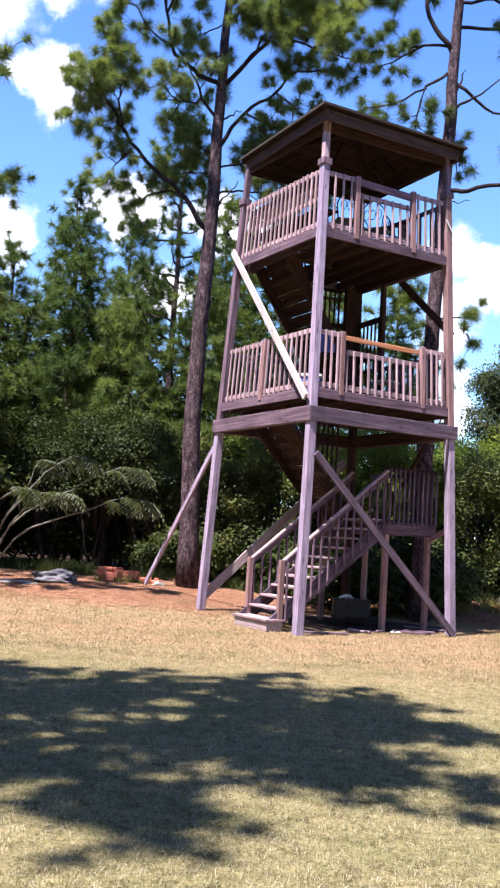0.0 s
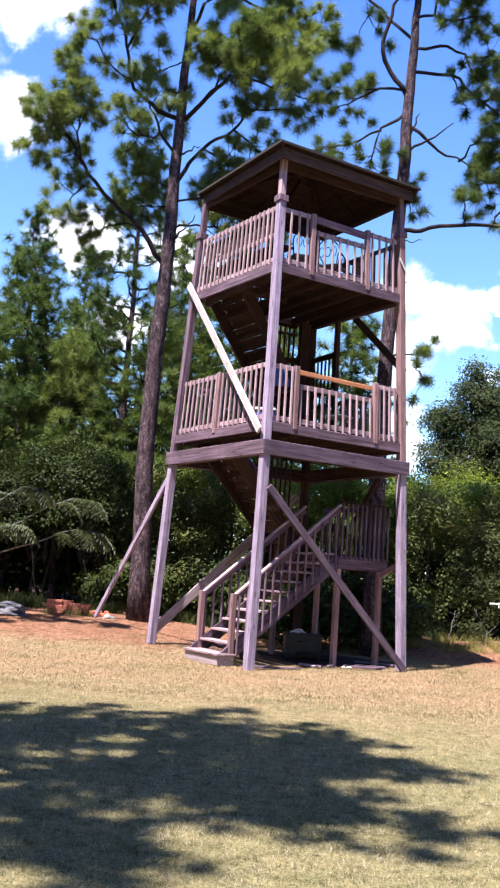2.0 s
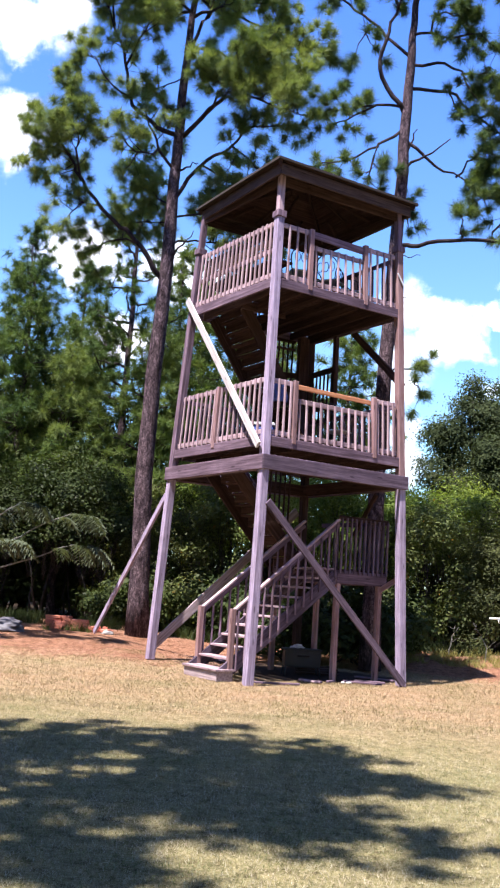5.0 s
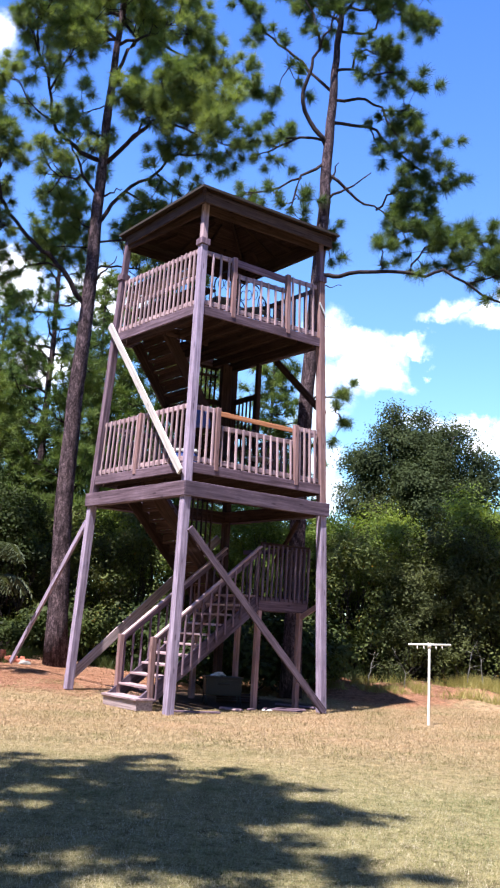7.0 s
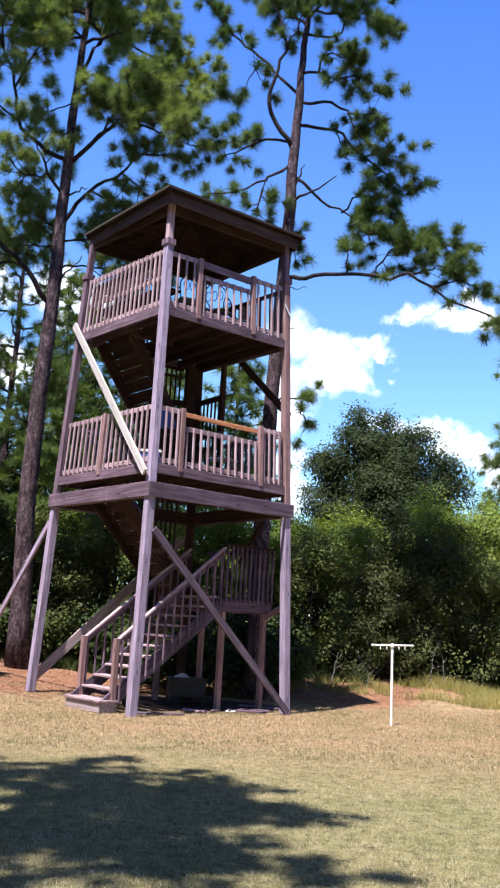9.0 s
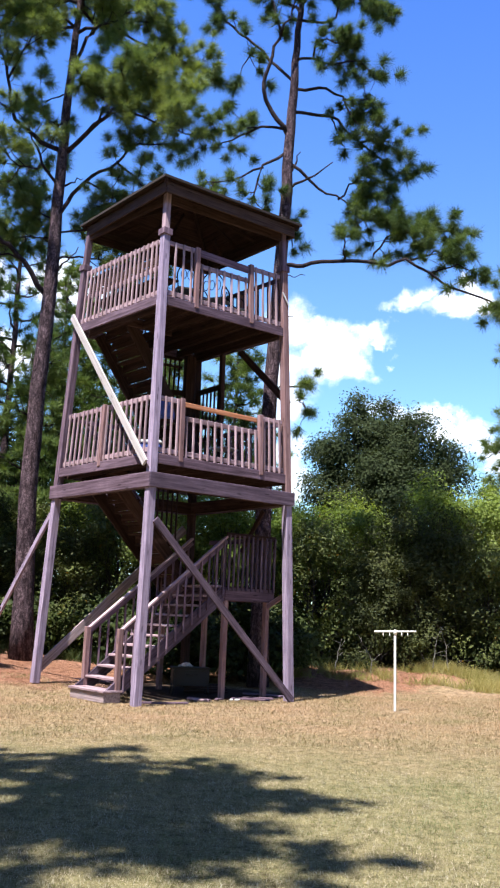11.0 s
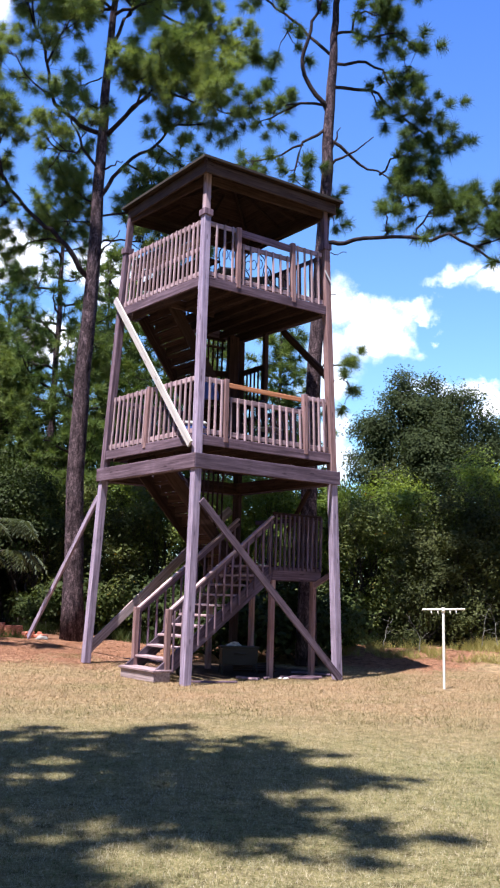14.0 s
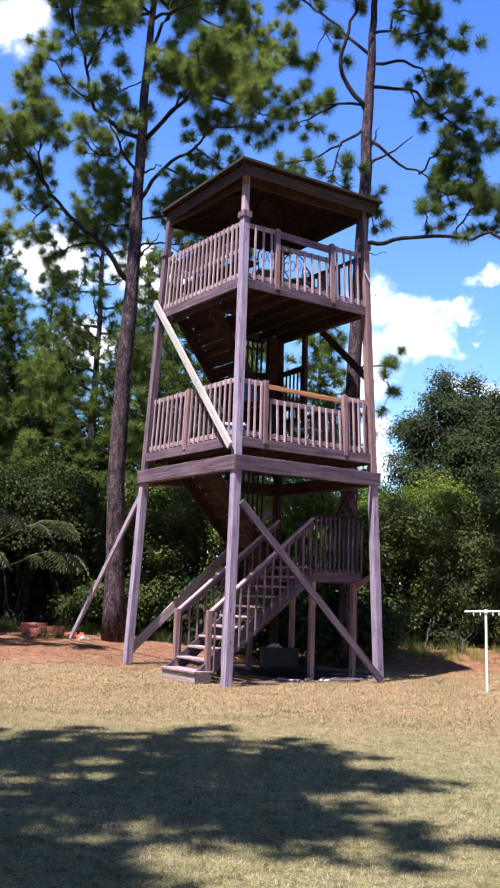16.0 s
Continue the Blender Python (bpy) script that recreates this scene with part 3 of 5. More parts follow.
    bar("brace", leg("N", 3.2) + nr * 0.09 + U * 0.08, leg("R", 0.03) + nr * 0.11 - U * 0.02, 0.045, 0.135, WOOD_BEAM, tower, nr)
    nb = face_out("R", "B")
    bar("brace", leg("R", 5.85) + nb * 0.10, leg("R", 7.27).lerp(leg("B", 7.27), 0.52) + nb * 0.08, 0.045, 0.15, WOOD_DARK, tower, nb)
    bar("brace", leg("R", 3.72).lerp(leg("B", 3.72), 0.24) + nb * 0.05, leg("R", 2.9).lerp(leg("B", 2.9), 0.46) + nb * 0.05, 0.045, 0.10, WOOD_DARK, tower, nb)
    bar("rag", leg("R", 8.18) + nr * 0.09 - U * 0.10, leg("R", 7.93) + nr * 0.10 + U * 0.05, 0.012, 0.04, PLASTIC_WHITE, tower, nr, "white strip of plastic")
    nlb = face_out("L", "B")
    bar("brace", leg("L", 0.30) + nlb * 0.10, leg("L", 3.45).lerp(leg("B", 3.45), 0.97) + nlb * 0.10, 0.045, 0.19, WOOD_MID, tower, nlb)
    bar("brace", leg("L", 3.45) + Vector((-0.09, 0.05, 0)), (-6.14, 22.5, 0.42), 0.05, 0.13, WOOD_GREY, tower)


def build_roof():
    eave = {k: Vector(p) for k, p in {"N": (-1.877, 16.93, 9.70), "R": (0.822, 19.07, 9.70), "L": (-3.924, 19.568, 9.70), "B": (-1.225, 21.70, 9.70)}.items()}
    apex = (eave["N"] + eave["B"]) / 2 + Vector((0, 0, 0.62))
    bm = bmesh.new()
    ring = ["N", "R", "B", "L"]
    low = [bm.verts.new(eave[k] + Vector((0, 0, -0.035))) for k in ring]
    high = [bm.verts.new(eave[k] + Vector((0, 0, 0.012))) for k in ring]
    t0, t1 = bm.verts.new(apex + Vector((0, 0, -0.04))), bm.verts.new(apex)
    for i in range(4):
        j = (i + 1) % 4
        bm.faces.new((low[j], low[i], t0))
        bm.faces.new((high[i], high[j], t1))
        bm.faces.new((low[i], low[j], high[j], high[i]))
    roof = part("roof", bm, SHINGLE, None, "low hipped brown shingle roof")
    hung(roof, tower)
    # boards under the shingles, seen from below; their dark wood holds the shade
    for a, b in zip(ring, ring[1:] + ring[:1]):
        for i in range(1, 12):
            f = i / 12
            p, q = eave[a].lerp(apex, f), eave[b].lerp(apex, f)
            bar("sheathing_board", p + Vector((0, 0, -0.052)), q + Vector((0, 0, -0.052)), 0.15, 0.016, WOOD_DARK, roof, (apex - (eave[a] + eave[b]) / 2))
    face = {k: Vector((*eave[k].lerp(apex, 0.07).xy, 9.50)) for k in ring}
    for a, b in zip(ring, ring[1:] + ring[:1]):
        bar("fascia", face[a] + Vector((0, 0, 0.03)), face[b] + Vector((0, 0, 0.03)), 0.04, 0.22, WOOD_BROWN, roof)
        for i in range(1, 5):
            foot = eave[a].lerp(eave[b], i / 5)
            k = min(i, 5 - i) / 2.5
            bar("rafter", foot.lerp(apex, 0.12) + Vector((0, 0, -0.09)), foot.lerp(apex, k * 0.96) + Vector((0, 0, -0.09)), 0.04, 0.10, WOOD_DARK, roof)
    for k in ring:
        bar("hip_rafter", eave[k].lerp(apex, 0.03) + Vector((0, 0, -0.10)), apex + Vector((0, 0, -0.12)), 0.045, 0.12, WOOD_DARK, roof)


def build_bench():
    """Assumed bench inside the top deck's railing, added to darken the view through it."""
    n = face_out("N", "L")
    bench = thing("deck_bench", leg("N", 7.45).lerp(leg("L", 7.45), 0.5) - n * 0.3, "assumed dark wooden bench inside the top deck railing", "bench")
    a, b = leg("N", 7.9).lerp(leg("L", 7.9), 0.07), leg("N", 7.9).lerp(leg("L", 7.9), 0.93)
    for i in range(3):
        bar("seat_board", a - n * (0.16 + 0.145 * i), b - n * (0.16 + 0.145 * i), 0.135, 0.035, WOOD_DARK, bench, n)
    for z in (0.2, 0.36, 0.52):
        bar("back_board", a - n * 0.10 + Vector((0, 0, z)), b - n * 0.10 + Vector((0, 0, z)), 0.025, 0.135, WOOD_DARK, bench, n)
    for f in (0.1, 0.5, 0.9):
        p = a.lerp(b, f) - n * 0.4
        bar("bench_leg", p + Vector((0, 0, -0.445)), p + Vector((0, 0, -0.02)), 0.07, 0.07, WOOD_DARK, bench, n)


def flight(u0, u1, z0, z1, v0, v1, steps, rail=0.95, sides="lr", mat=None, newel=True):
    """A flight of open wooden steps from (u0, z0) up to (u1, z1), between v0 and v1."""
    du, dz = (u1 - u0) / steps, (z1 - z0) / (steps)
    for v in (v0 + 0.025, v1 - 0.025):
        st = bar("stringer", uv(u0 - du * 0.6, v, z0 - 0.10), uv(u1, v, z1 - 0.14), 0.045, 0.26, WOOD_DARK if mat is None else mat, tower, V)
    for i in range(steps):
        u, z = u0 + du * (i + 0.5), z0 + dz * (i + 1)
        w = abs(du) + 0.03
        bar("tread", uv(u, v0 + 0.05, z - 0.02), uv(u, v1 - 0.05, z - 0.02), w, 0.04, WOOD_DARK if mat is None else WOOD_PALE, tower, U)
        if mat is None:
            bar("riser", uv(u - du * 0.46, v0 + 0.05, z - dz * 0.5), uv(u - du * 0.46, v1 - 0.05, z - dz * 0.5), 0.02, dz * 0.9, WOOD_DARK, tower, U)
    for name, v in (("l", v1), ("r", v0)):
        if name not in sides:
            continue
        top = bar("stair_rail", uv(u0, v, z0 + rail + 0.08), uv(u1, v, z1 + rail), 0.09, 0.04, WOOD_PALE if mat else WOOD_BEAM, tower, V)
        bar("lower_stair_rail", uv(u0, v, z0 + rail - 0.0), uv(u1, v, z1 + rail - 0.09), 0.04, 0.085, WOOD if mat else WOOD_BEAM, top, V)
        m = int(abs(u1 - u0) / 0.165)
        for k in range(m):
            f = (k + 0.6) / m
            u, z = u0 + (u1 - u0) * f, z0 + (z1 - z0) * f
            bar("baluster", uv(u, v + (0.03 if name == "r" else -0.03) * -1, z - 0.12), uv(u, v + (0.03 if name == "r" else -0.03) * -1, z + rail + 0.0), 0.036, 0.036, WOOD if mat else WOOD_BEAM, top, V)
        if newel:
            bar("newel", uv(u0, v, z0 - 0.12), uv(u0, v, z0 + rail + 0.12), 0.095, 0.095, WOOD_RED, tower, V)


def build_stairs():
    # foot slab, first flight, landing, then back along the rear
    bar("foot_step", uv(-1.82, -1.12, 0.08), uv(-1.82, 0.06, 0.08), 0.34, 0.17, WOOD_MID, tower, U)
    bar("tread", uv(-1.83, -1.15, 0.185), uv(-1.83, 0.09, 0.185), 0.39, 0.04, WOOD_PALE, tower, U)
    flight(-1.70, 0.60, 0.20, 2.15, -1.07, 0.08, 10, mat=WOOD_BEAM)
    for i in range(8):
        v = -1.05 + 0.07 + i * 0.29
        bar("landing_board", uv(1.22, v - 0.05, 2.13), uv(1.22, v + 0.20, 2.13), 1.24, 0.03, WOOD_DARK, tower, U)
    for a, b in (((0.6, -1.07), (1.84, -1.07)), ((1.84, -1.07), (1.84, 1.15)), ((0.6, 1.15), (1.84, 1.15)), ((0.6, -1.07), (0.6, 1.15))):
        bar("landing_rim", uv(*a, 1.99), uv(*b, 1.99), 0.045, 0.25, WOOD, tower)
    for u, v in ((0.66, -1.02), (1.70, -1.02), (0.66, 1.1), (1.76, 1.1)):
        bar("landing_post", uv(u, v, ground_height(*uv(u, v, 0).xy)), uv(u, v, 2.0), 0.10, 0.10, WOOD_RED, tower, V)
    bar("knee_brace", uv(1.70, -1.05, 1.78), uv(1.86, -1.45, 2.05), 0.045, 0.10, WOOD_RED, tower)
    # Landing rails and bars take dark tones in place of the deck's shade.
    top = bar("landing_rail", uv(0.60, -1.07, 3.14), uv(1.84, -1.07, 3.14), 0.04, 0.09, WOOD_DARK, tower, V)
    for k in range(11):
        u = 0.65 + k * 0.116
        bar("baluster", uv(u, -1.11, 2.06), uv(u, -1.11, 3.14), 0.04, 0.036, WOOD_BEAM, top, V)
    top = bar("landing_rail", uv(1.84, -1.07, 3.14), uv(1.84, 1.15, 3.14), 0.04, 0.09, WOOD_BEAM, tower, U)
    for k in range(15):
        v = -1.0 + k * 0.145
        bar("baluster", uv(1.88, v, 2.06), uv(1.88, v, 3.14), 0.036, 0.036, WOOD_BEAM, top, V)
    flight(0.60, -1.40, 2.15, 4.39, 0.14, 1.15, 11, sides="l")
    flight(0.98, -1.15, 4.40, 7.43, 0.14, 1.42, 14, sides="")
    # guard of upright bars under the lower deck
    # Dark wood keeps the shade under the decks in the guards' colour.
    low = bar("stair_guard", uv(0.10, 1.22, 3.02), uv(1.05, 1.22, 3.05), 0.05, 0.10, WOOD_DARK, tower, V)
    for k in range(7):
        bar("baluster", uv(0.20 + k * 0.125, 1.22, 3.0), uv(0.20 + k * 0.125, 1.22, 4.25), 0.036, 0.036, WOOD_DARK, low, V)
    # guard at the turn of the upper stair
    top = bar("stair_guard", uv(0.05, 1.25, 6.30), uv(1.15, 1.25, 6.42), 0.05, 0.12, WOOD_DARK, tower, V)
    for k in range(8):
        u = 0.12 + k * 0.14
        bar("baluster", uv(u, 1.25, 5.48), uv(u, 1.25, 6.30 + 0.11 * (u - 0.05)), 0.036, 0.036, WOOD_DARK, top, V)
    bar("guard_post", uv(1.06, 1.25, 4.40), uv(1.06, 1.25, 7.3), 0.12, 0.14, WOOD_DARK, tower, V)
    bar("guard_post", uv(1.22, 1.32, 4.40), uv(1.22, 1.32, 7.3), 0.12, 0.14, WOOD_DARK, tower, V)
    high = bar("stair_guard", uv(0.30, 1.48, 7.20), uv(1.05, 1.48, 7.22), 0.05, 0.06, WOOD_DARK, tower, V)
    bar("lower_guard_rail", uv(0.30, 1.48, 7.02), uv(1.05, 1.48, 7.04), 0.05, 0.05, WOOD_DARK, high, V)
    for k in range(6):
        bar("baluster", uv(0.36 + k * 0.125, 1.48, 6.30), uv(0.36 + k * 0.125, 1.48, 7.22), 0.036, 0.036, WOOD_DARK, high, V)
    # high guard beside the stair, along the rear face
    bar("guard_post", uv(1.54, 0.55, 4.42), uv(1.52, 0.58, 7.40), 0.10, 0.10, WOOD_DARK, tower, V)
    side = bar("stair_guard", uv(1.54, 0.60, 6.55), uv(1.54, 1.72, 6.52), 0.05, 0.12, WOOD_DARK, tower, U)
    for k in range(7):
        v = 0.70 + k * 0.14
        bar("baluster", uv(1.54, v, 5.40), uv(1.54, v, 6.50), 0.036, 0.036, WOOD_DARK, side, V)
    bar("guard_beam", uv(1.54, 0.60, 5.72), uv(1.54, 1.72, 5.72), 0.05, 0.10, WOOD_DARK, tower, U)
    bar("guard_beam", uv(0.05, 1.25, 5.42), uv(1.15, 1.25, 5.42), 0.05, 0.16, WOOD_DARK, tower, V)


# ---- plants ----
def rng_of(seed):
    return np.random.default_rng(seed)


def unit(a):
    return a / np.maximum(np.linalg.norm(a, axis=-1, keepdims=True), 1e-9)


def needle_mesh(name, at, way, rng, per=60, length=0.27, width=0.012):
    """Bottle-brush tufts of long needles, one at each place, standing out round the end of its shoot."""
    n = len(at)
    m = n * per
    p = np.repeat(np.asarray(at, float), per, 0)
    d = np.repeat(unit(np.asarray(way, float)), per, 0)
    r = unit(rng.normal(size=(m, 3)))
    r = unit(r - d * np.sum(r * d, 1, keepdims=True))
    lean = rng.uniform(-0.2, 1.0, (m, 1))
    out = d * lean + r * np.sqrt(1 - lean ** 2)
    size = np.repeat(rng.uniform(0.8, 1.15, (n, 1)), per, 0)
    ln = length * size * rng.uniform(0.72, 1.08, (m, 1))
    base = p - d * rng.uniform(0, 0.2, (m, 1)) * size
    tip = base + out * ln + np.array([0, 0, -1]) * (0.12 * ln)
    side = unit(np.cross(out, unit(rng.normal(size=(m, 3))))) * (width / 2)
    verts = np.stack([base - side, base + side, tip], 1).reshape(-1, 3)
    return mesh_from_arrays(name, verts, 3, np.arange(len(verts)))


def leaf_mesh(name, at, rng, size=0.1, lift=0.5, slim=0.5, out=None):
    """Single folded leaves at the places given."""
    n = len(at)
    nor = unit(rng.normal(size=(n, 3)) * 0.5 + np.array([0, 0, lift]) + (0 if out is None else out * 1.1))
    a = unit(np.cross(nor, rng.normal(size=(n, 3))))
    b = np.cross(nor, a)
    s = size * rng.uniform(0.6, 1.3, (n, 1))
    verts = np.stack([at - a * s * 0.5, at + b * s * slim * 0.5 + nor * s * 0.08, at + a * s * 0.5, at - b * s * slim * 0.5 + nor * s * 0.08], 1).reshape(-1, 3)
    return mesh_from_arrays(name, verts, 4, np.arange(len(verts)))


def smooth_path(pts, n, rng, wob=0.0):
    """Points along a smooth line through pts."""
    pts = [Vector(p) for p in pts]
    ext = [pts[0] * 2 - pts[1], *pts, pts[-1] * 2 - pts[-2]]
    res = []
    segs = len(pts) - 1
    for i in range(n + 1):
        t = i / n * segs
        k = min(int(t), segs - 1)
        f = t - k
        p0, p1, p2, p3 = ext[k:k + 4]
        q = 0.5 * (2 * p1 + (p2 - p0) * f + (2 * p0 - 5 * p1 + 4 * p2 - p3) * f * f + (3 * p1 - p0 - 3 * p2 + p3) * f ** 3)
        if wob and 0 < i:
            q = q + Vector(rng.normal(size=3)) * wob
        res.append(q)
    return res


def pine(name, trunk, radius, limbs, seed, label, tufts=9, per=60, needle=0.27, width=0.012, mat=None, twig=0.9, bare=0.35, group="", cluster=2):
    """A pine: trunk points, trunk radii at foot and top, limbs as (points, radius, leafiness, share left bare)."""
    rng = rng_of(seed)
    base = Vector(trunk[0])
    tree = thing(name, base, label, "pine tree", group)
    bm = bmesh.new()
    path = smooth_path(trunk, 26, rng, 0.012)
    rad = [radius[0] + (radius[1] - radius[0]) * i / 26 for i in range(27)]
    rad[0] *= 1.3
    rad[1] *= 1.08
    path[0].z -= 0.15
    tube(bm, path, rad, 14)
    hung(part("trunk", bm, BARK), tree)
    at, way = [], []
    for pts, r, leafy, *start in limbs:
        first = start[0] if start else bare
        bm = bmesh.new()
        n = max(6, int((Vector(pts[-1]) - Vector(pts[0])).length * 4))
        lp = smooth_path(pts, n, rng, 0.035)
        tube(bm, lp, [r * 0.8 * (1 - 0.8 * i / n) + 0.006 for i in range(n + 1)], 7)
        length = sum((b - a).length for a, b in zip(lp, lp[1:]))
        m = int(math.ceil(length * (1 - 0.6 * first) * tufts * leafy / 2.4)) if leafy else 0
        for j in range(m):
            f = first + (1 - first) * (j + rng.uniform(0, 1)) / max(m, 1)
            k = min(int(f * n), n - 1)
            p = lp[k].lerp(lp[k + 1], f * n - k)
            d = (lp[k + 1] - lp[k]).normalized()
            tw = twig * rng.uniform(0.35, 1.0) * (1.15 - 0.55 * f)
            w = (d * 0.6 + Vector(unit(rng.normal(size=3))) * 0.9 + Vector((0, 0, 0.2))).normalized()
            q1 = p + w * tw * 0.55 + Vector((0, 0, -0.04))
            q2 = q1 + (w + Vector((0, 0, 0.5))).normalized() * tw * 0.5
            tube(bm, [p, q1, q2], [0.016, 0.011, 0.006], 4, False)
            at.append(q2)
            way.append((q2 - q1).normalized() + Vector((0, 0, 0.25)))
            for c in range(cluster):
                q0 = q1.lerp(q2, rng.uniform(-0.5, 0.8))
                q = q0 + (Vector(unit(rng.normal(size=3))) + w * 0.4 + Vector((0, 0, 0.25))).normalized() * rng.uniform(0.32, 0.72)
                tube(bm, [q0, q], [0.009, 0.006], 3, False)
                at.append(q)
                way.append((q - q0).normalized() + Vector((0, 0, 0.25)))
        hung(part("limb", bm, BARK_LIMB), tree)
        if leafy > 0:
            at.append(lp[-1])
            way.append((lp[-1] - lp[-2]).normalized())
    if at:
        crown = link_mesh("crown", needle_mesh("crown", at, way, rng, per, needle, width), mat or NEEDLE)
        hung(crown, tree)
    return tree


def whorls(trunk_at, z0, z1, reach0, reach1, rng, count, rise=0.35, leafy=1.0):
    """Limbs in whorls up a trunk, longest low down."""
    limbs = []
    for i in range(count):
        f = (i + rng.uniform(0, 0.8)) / count
        z = z0 + (z1 - z0) * f
        a = i * 2.4 + rng.uniform(-0.4, 0.4)
        reach = (reach0 + (reach1 - reach0) * f) * rng.uniform(0.7, 1.1)
        c = trunk_at(z)
        w = Vector((math.cos(a), math.sin(a), 0))
        limbs.append(([c, c + w * reach * 0.5 + Vector((0, 0, reach * rise * 0.3)), c + w * reach + Vector((0, 0, reach * rise))], 0.018 + 0.02 * reach, leafy))
    return limbs


def young_pine(at, height, reach, seed, label, count=22, z0=0.25, per=76, mat=None, needle=0.35, width=0.0195, tufts=8, radius=0.13):
    rng = rng_of(seed)
    x, y = at
    g = ground_height(x, y)
    line = [(x, y, g), (x + rng.uniform(-.1, .1), y, g + height * 0.5), (x + rng.uniform(-.15, .15), y, g + height)]
    limbs = whorls(lambda z: Vector((x, y, z)), g + height * z0, g + height * 0.97, reach, 0.35, rng, count)
    limbs.append(([Vector((x, y, g + height * 0.95)), Vector((x, y, g + height * 0.98)), Vector((x, y, g + height + 0.15))], 0.02, 3.0))
    return pine("pine_tree", line, (radius, 0.03), limbs, seed, label, tufts, per, needle, width, mat or NEEDLE_FAR, 0.9, 0.2, "pines in the wood", 2)


def leaf_places(lobes, rng, clumps, per, spread, hollow=0.55):
    """Leaves gathered in clumps over the skin of several rough lobes."""
    at, out = [], []
    area = np.array([(l[1][0] * l[1][2]) for l in lobes], float)
    pick = rng.choice(len(lobes), clumps, p=area / area.sum())
    for k in pick:
        c, r = np.array(lobes[k][0], float), np.array(lobes[k][1], float)
        d = unit(rng.normal(size=3))
        if d[2] < -0.55:
            d[2] *= -0.6
        depth = 1 - (1 - hollow) * rng.uniform() ** 1.8
        bump = 1 + 0.22 * noise.noise(Vector(c + d * 2.3))
        p = c + d * r * depth * bump
        at.append(p + rng.normal(size=(per, 3)) * spread * np.array([1, 1, 0.7]))
        out.append(np.repeat(d[None], per, 0))
    at, out = np.concatenate(at), np.concatenate(out)
    keep = at[:, 2] > 0.15
    return at[keep], out[keep]


def broadleaf(name, at, lobes, seed, label, category, clumps=260, per=45, spread=0.17, size=0.1, mat=None, stems=1, group="", stem_r=0.1, slim=0.5, bark_mat=None):
    """A leafy tree or shrub built round the origin, then set down at a place."""
    rng = rng_of(seed)
    tree = thing(name, (*at, ground_height(*at)), label, category, group)
    for s in range(stems):
        bm = bmesh.new()
        foot = Vector((*(rng.normal(size=2) * 0.12 * (stems > 1)), -0.1))
        top = Vector(lobes[s % len(lobes)][0])
        mid = foot.lerp(top, 0.5) + Vector(rng.normal(size=3)) * 0.15
        tube(bm, smooth_path([foot, mid, top], 7, rng, 0.02), [stem_r * (1 - 0.09 * i) for i in range(8)], 7 if stems == 1 else 5)
        for c, r in lobes[s::stems]:
            c = Vector(c)
            for j in range(2):
                e = c + Vector(unit(rng.normal(size=3))) * min(r) * 0.85
                q = foot.lerp(top, 0.45)
                tube(bm, smooth_path([q, q.lerp(c, 0.6), e], 5, rng, 0.04), [stem_r * 0.5 * (1 - 0.15 * i) for i in range(6)], 3)
        part("trunk" if stems == 1 else "stem", bm, bark_mat or BARK_GREY, tree)
    places, out = leaf_places(lobes, rng, clumps, per, spread)
    link_mesh("crown", leaf_mesh("crown", places, rng, size, 0.5, slim, out), mat or LEAF, tree)
    return tree


def scaled(x, y, turn, s, sz=None):
    return pose(x, y, ground_height(x, y), 0, 0, turn) @ Matrix.Diagonal((s, s, sz or s, 1))


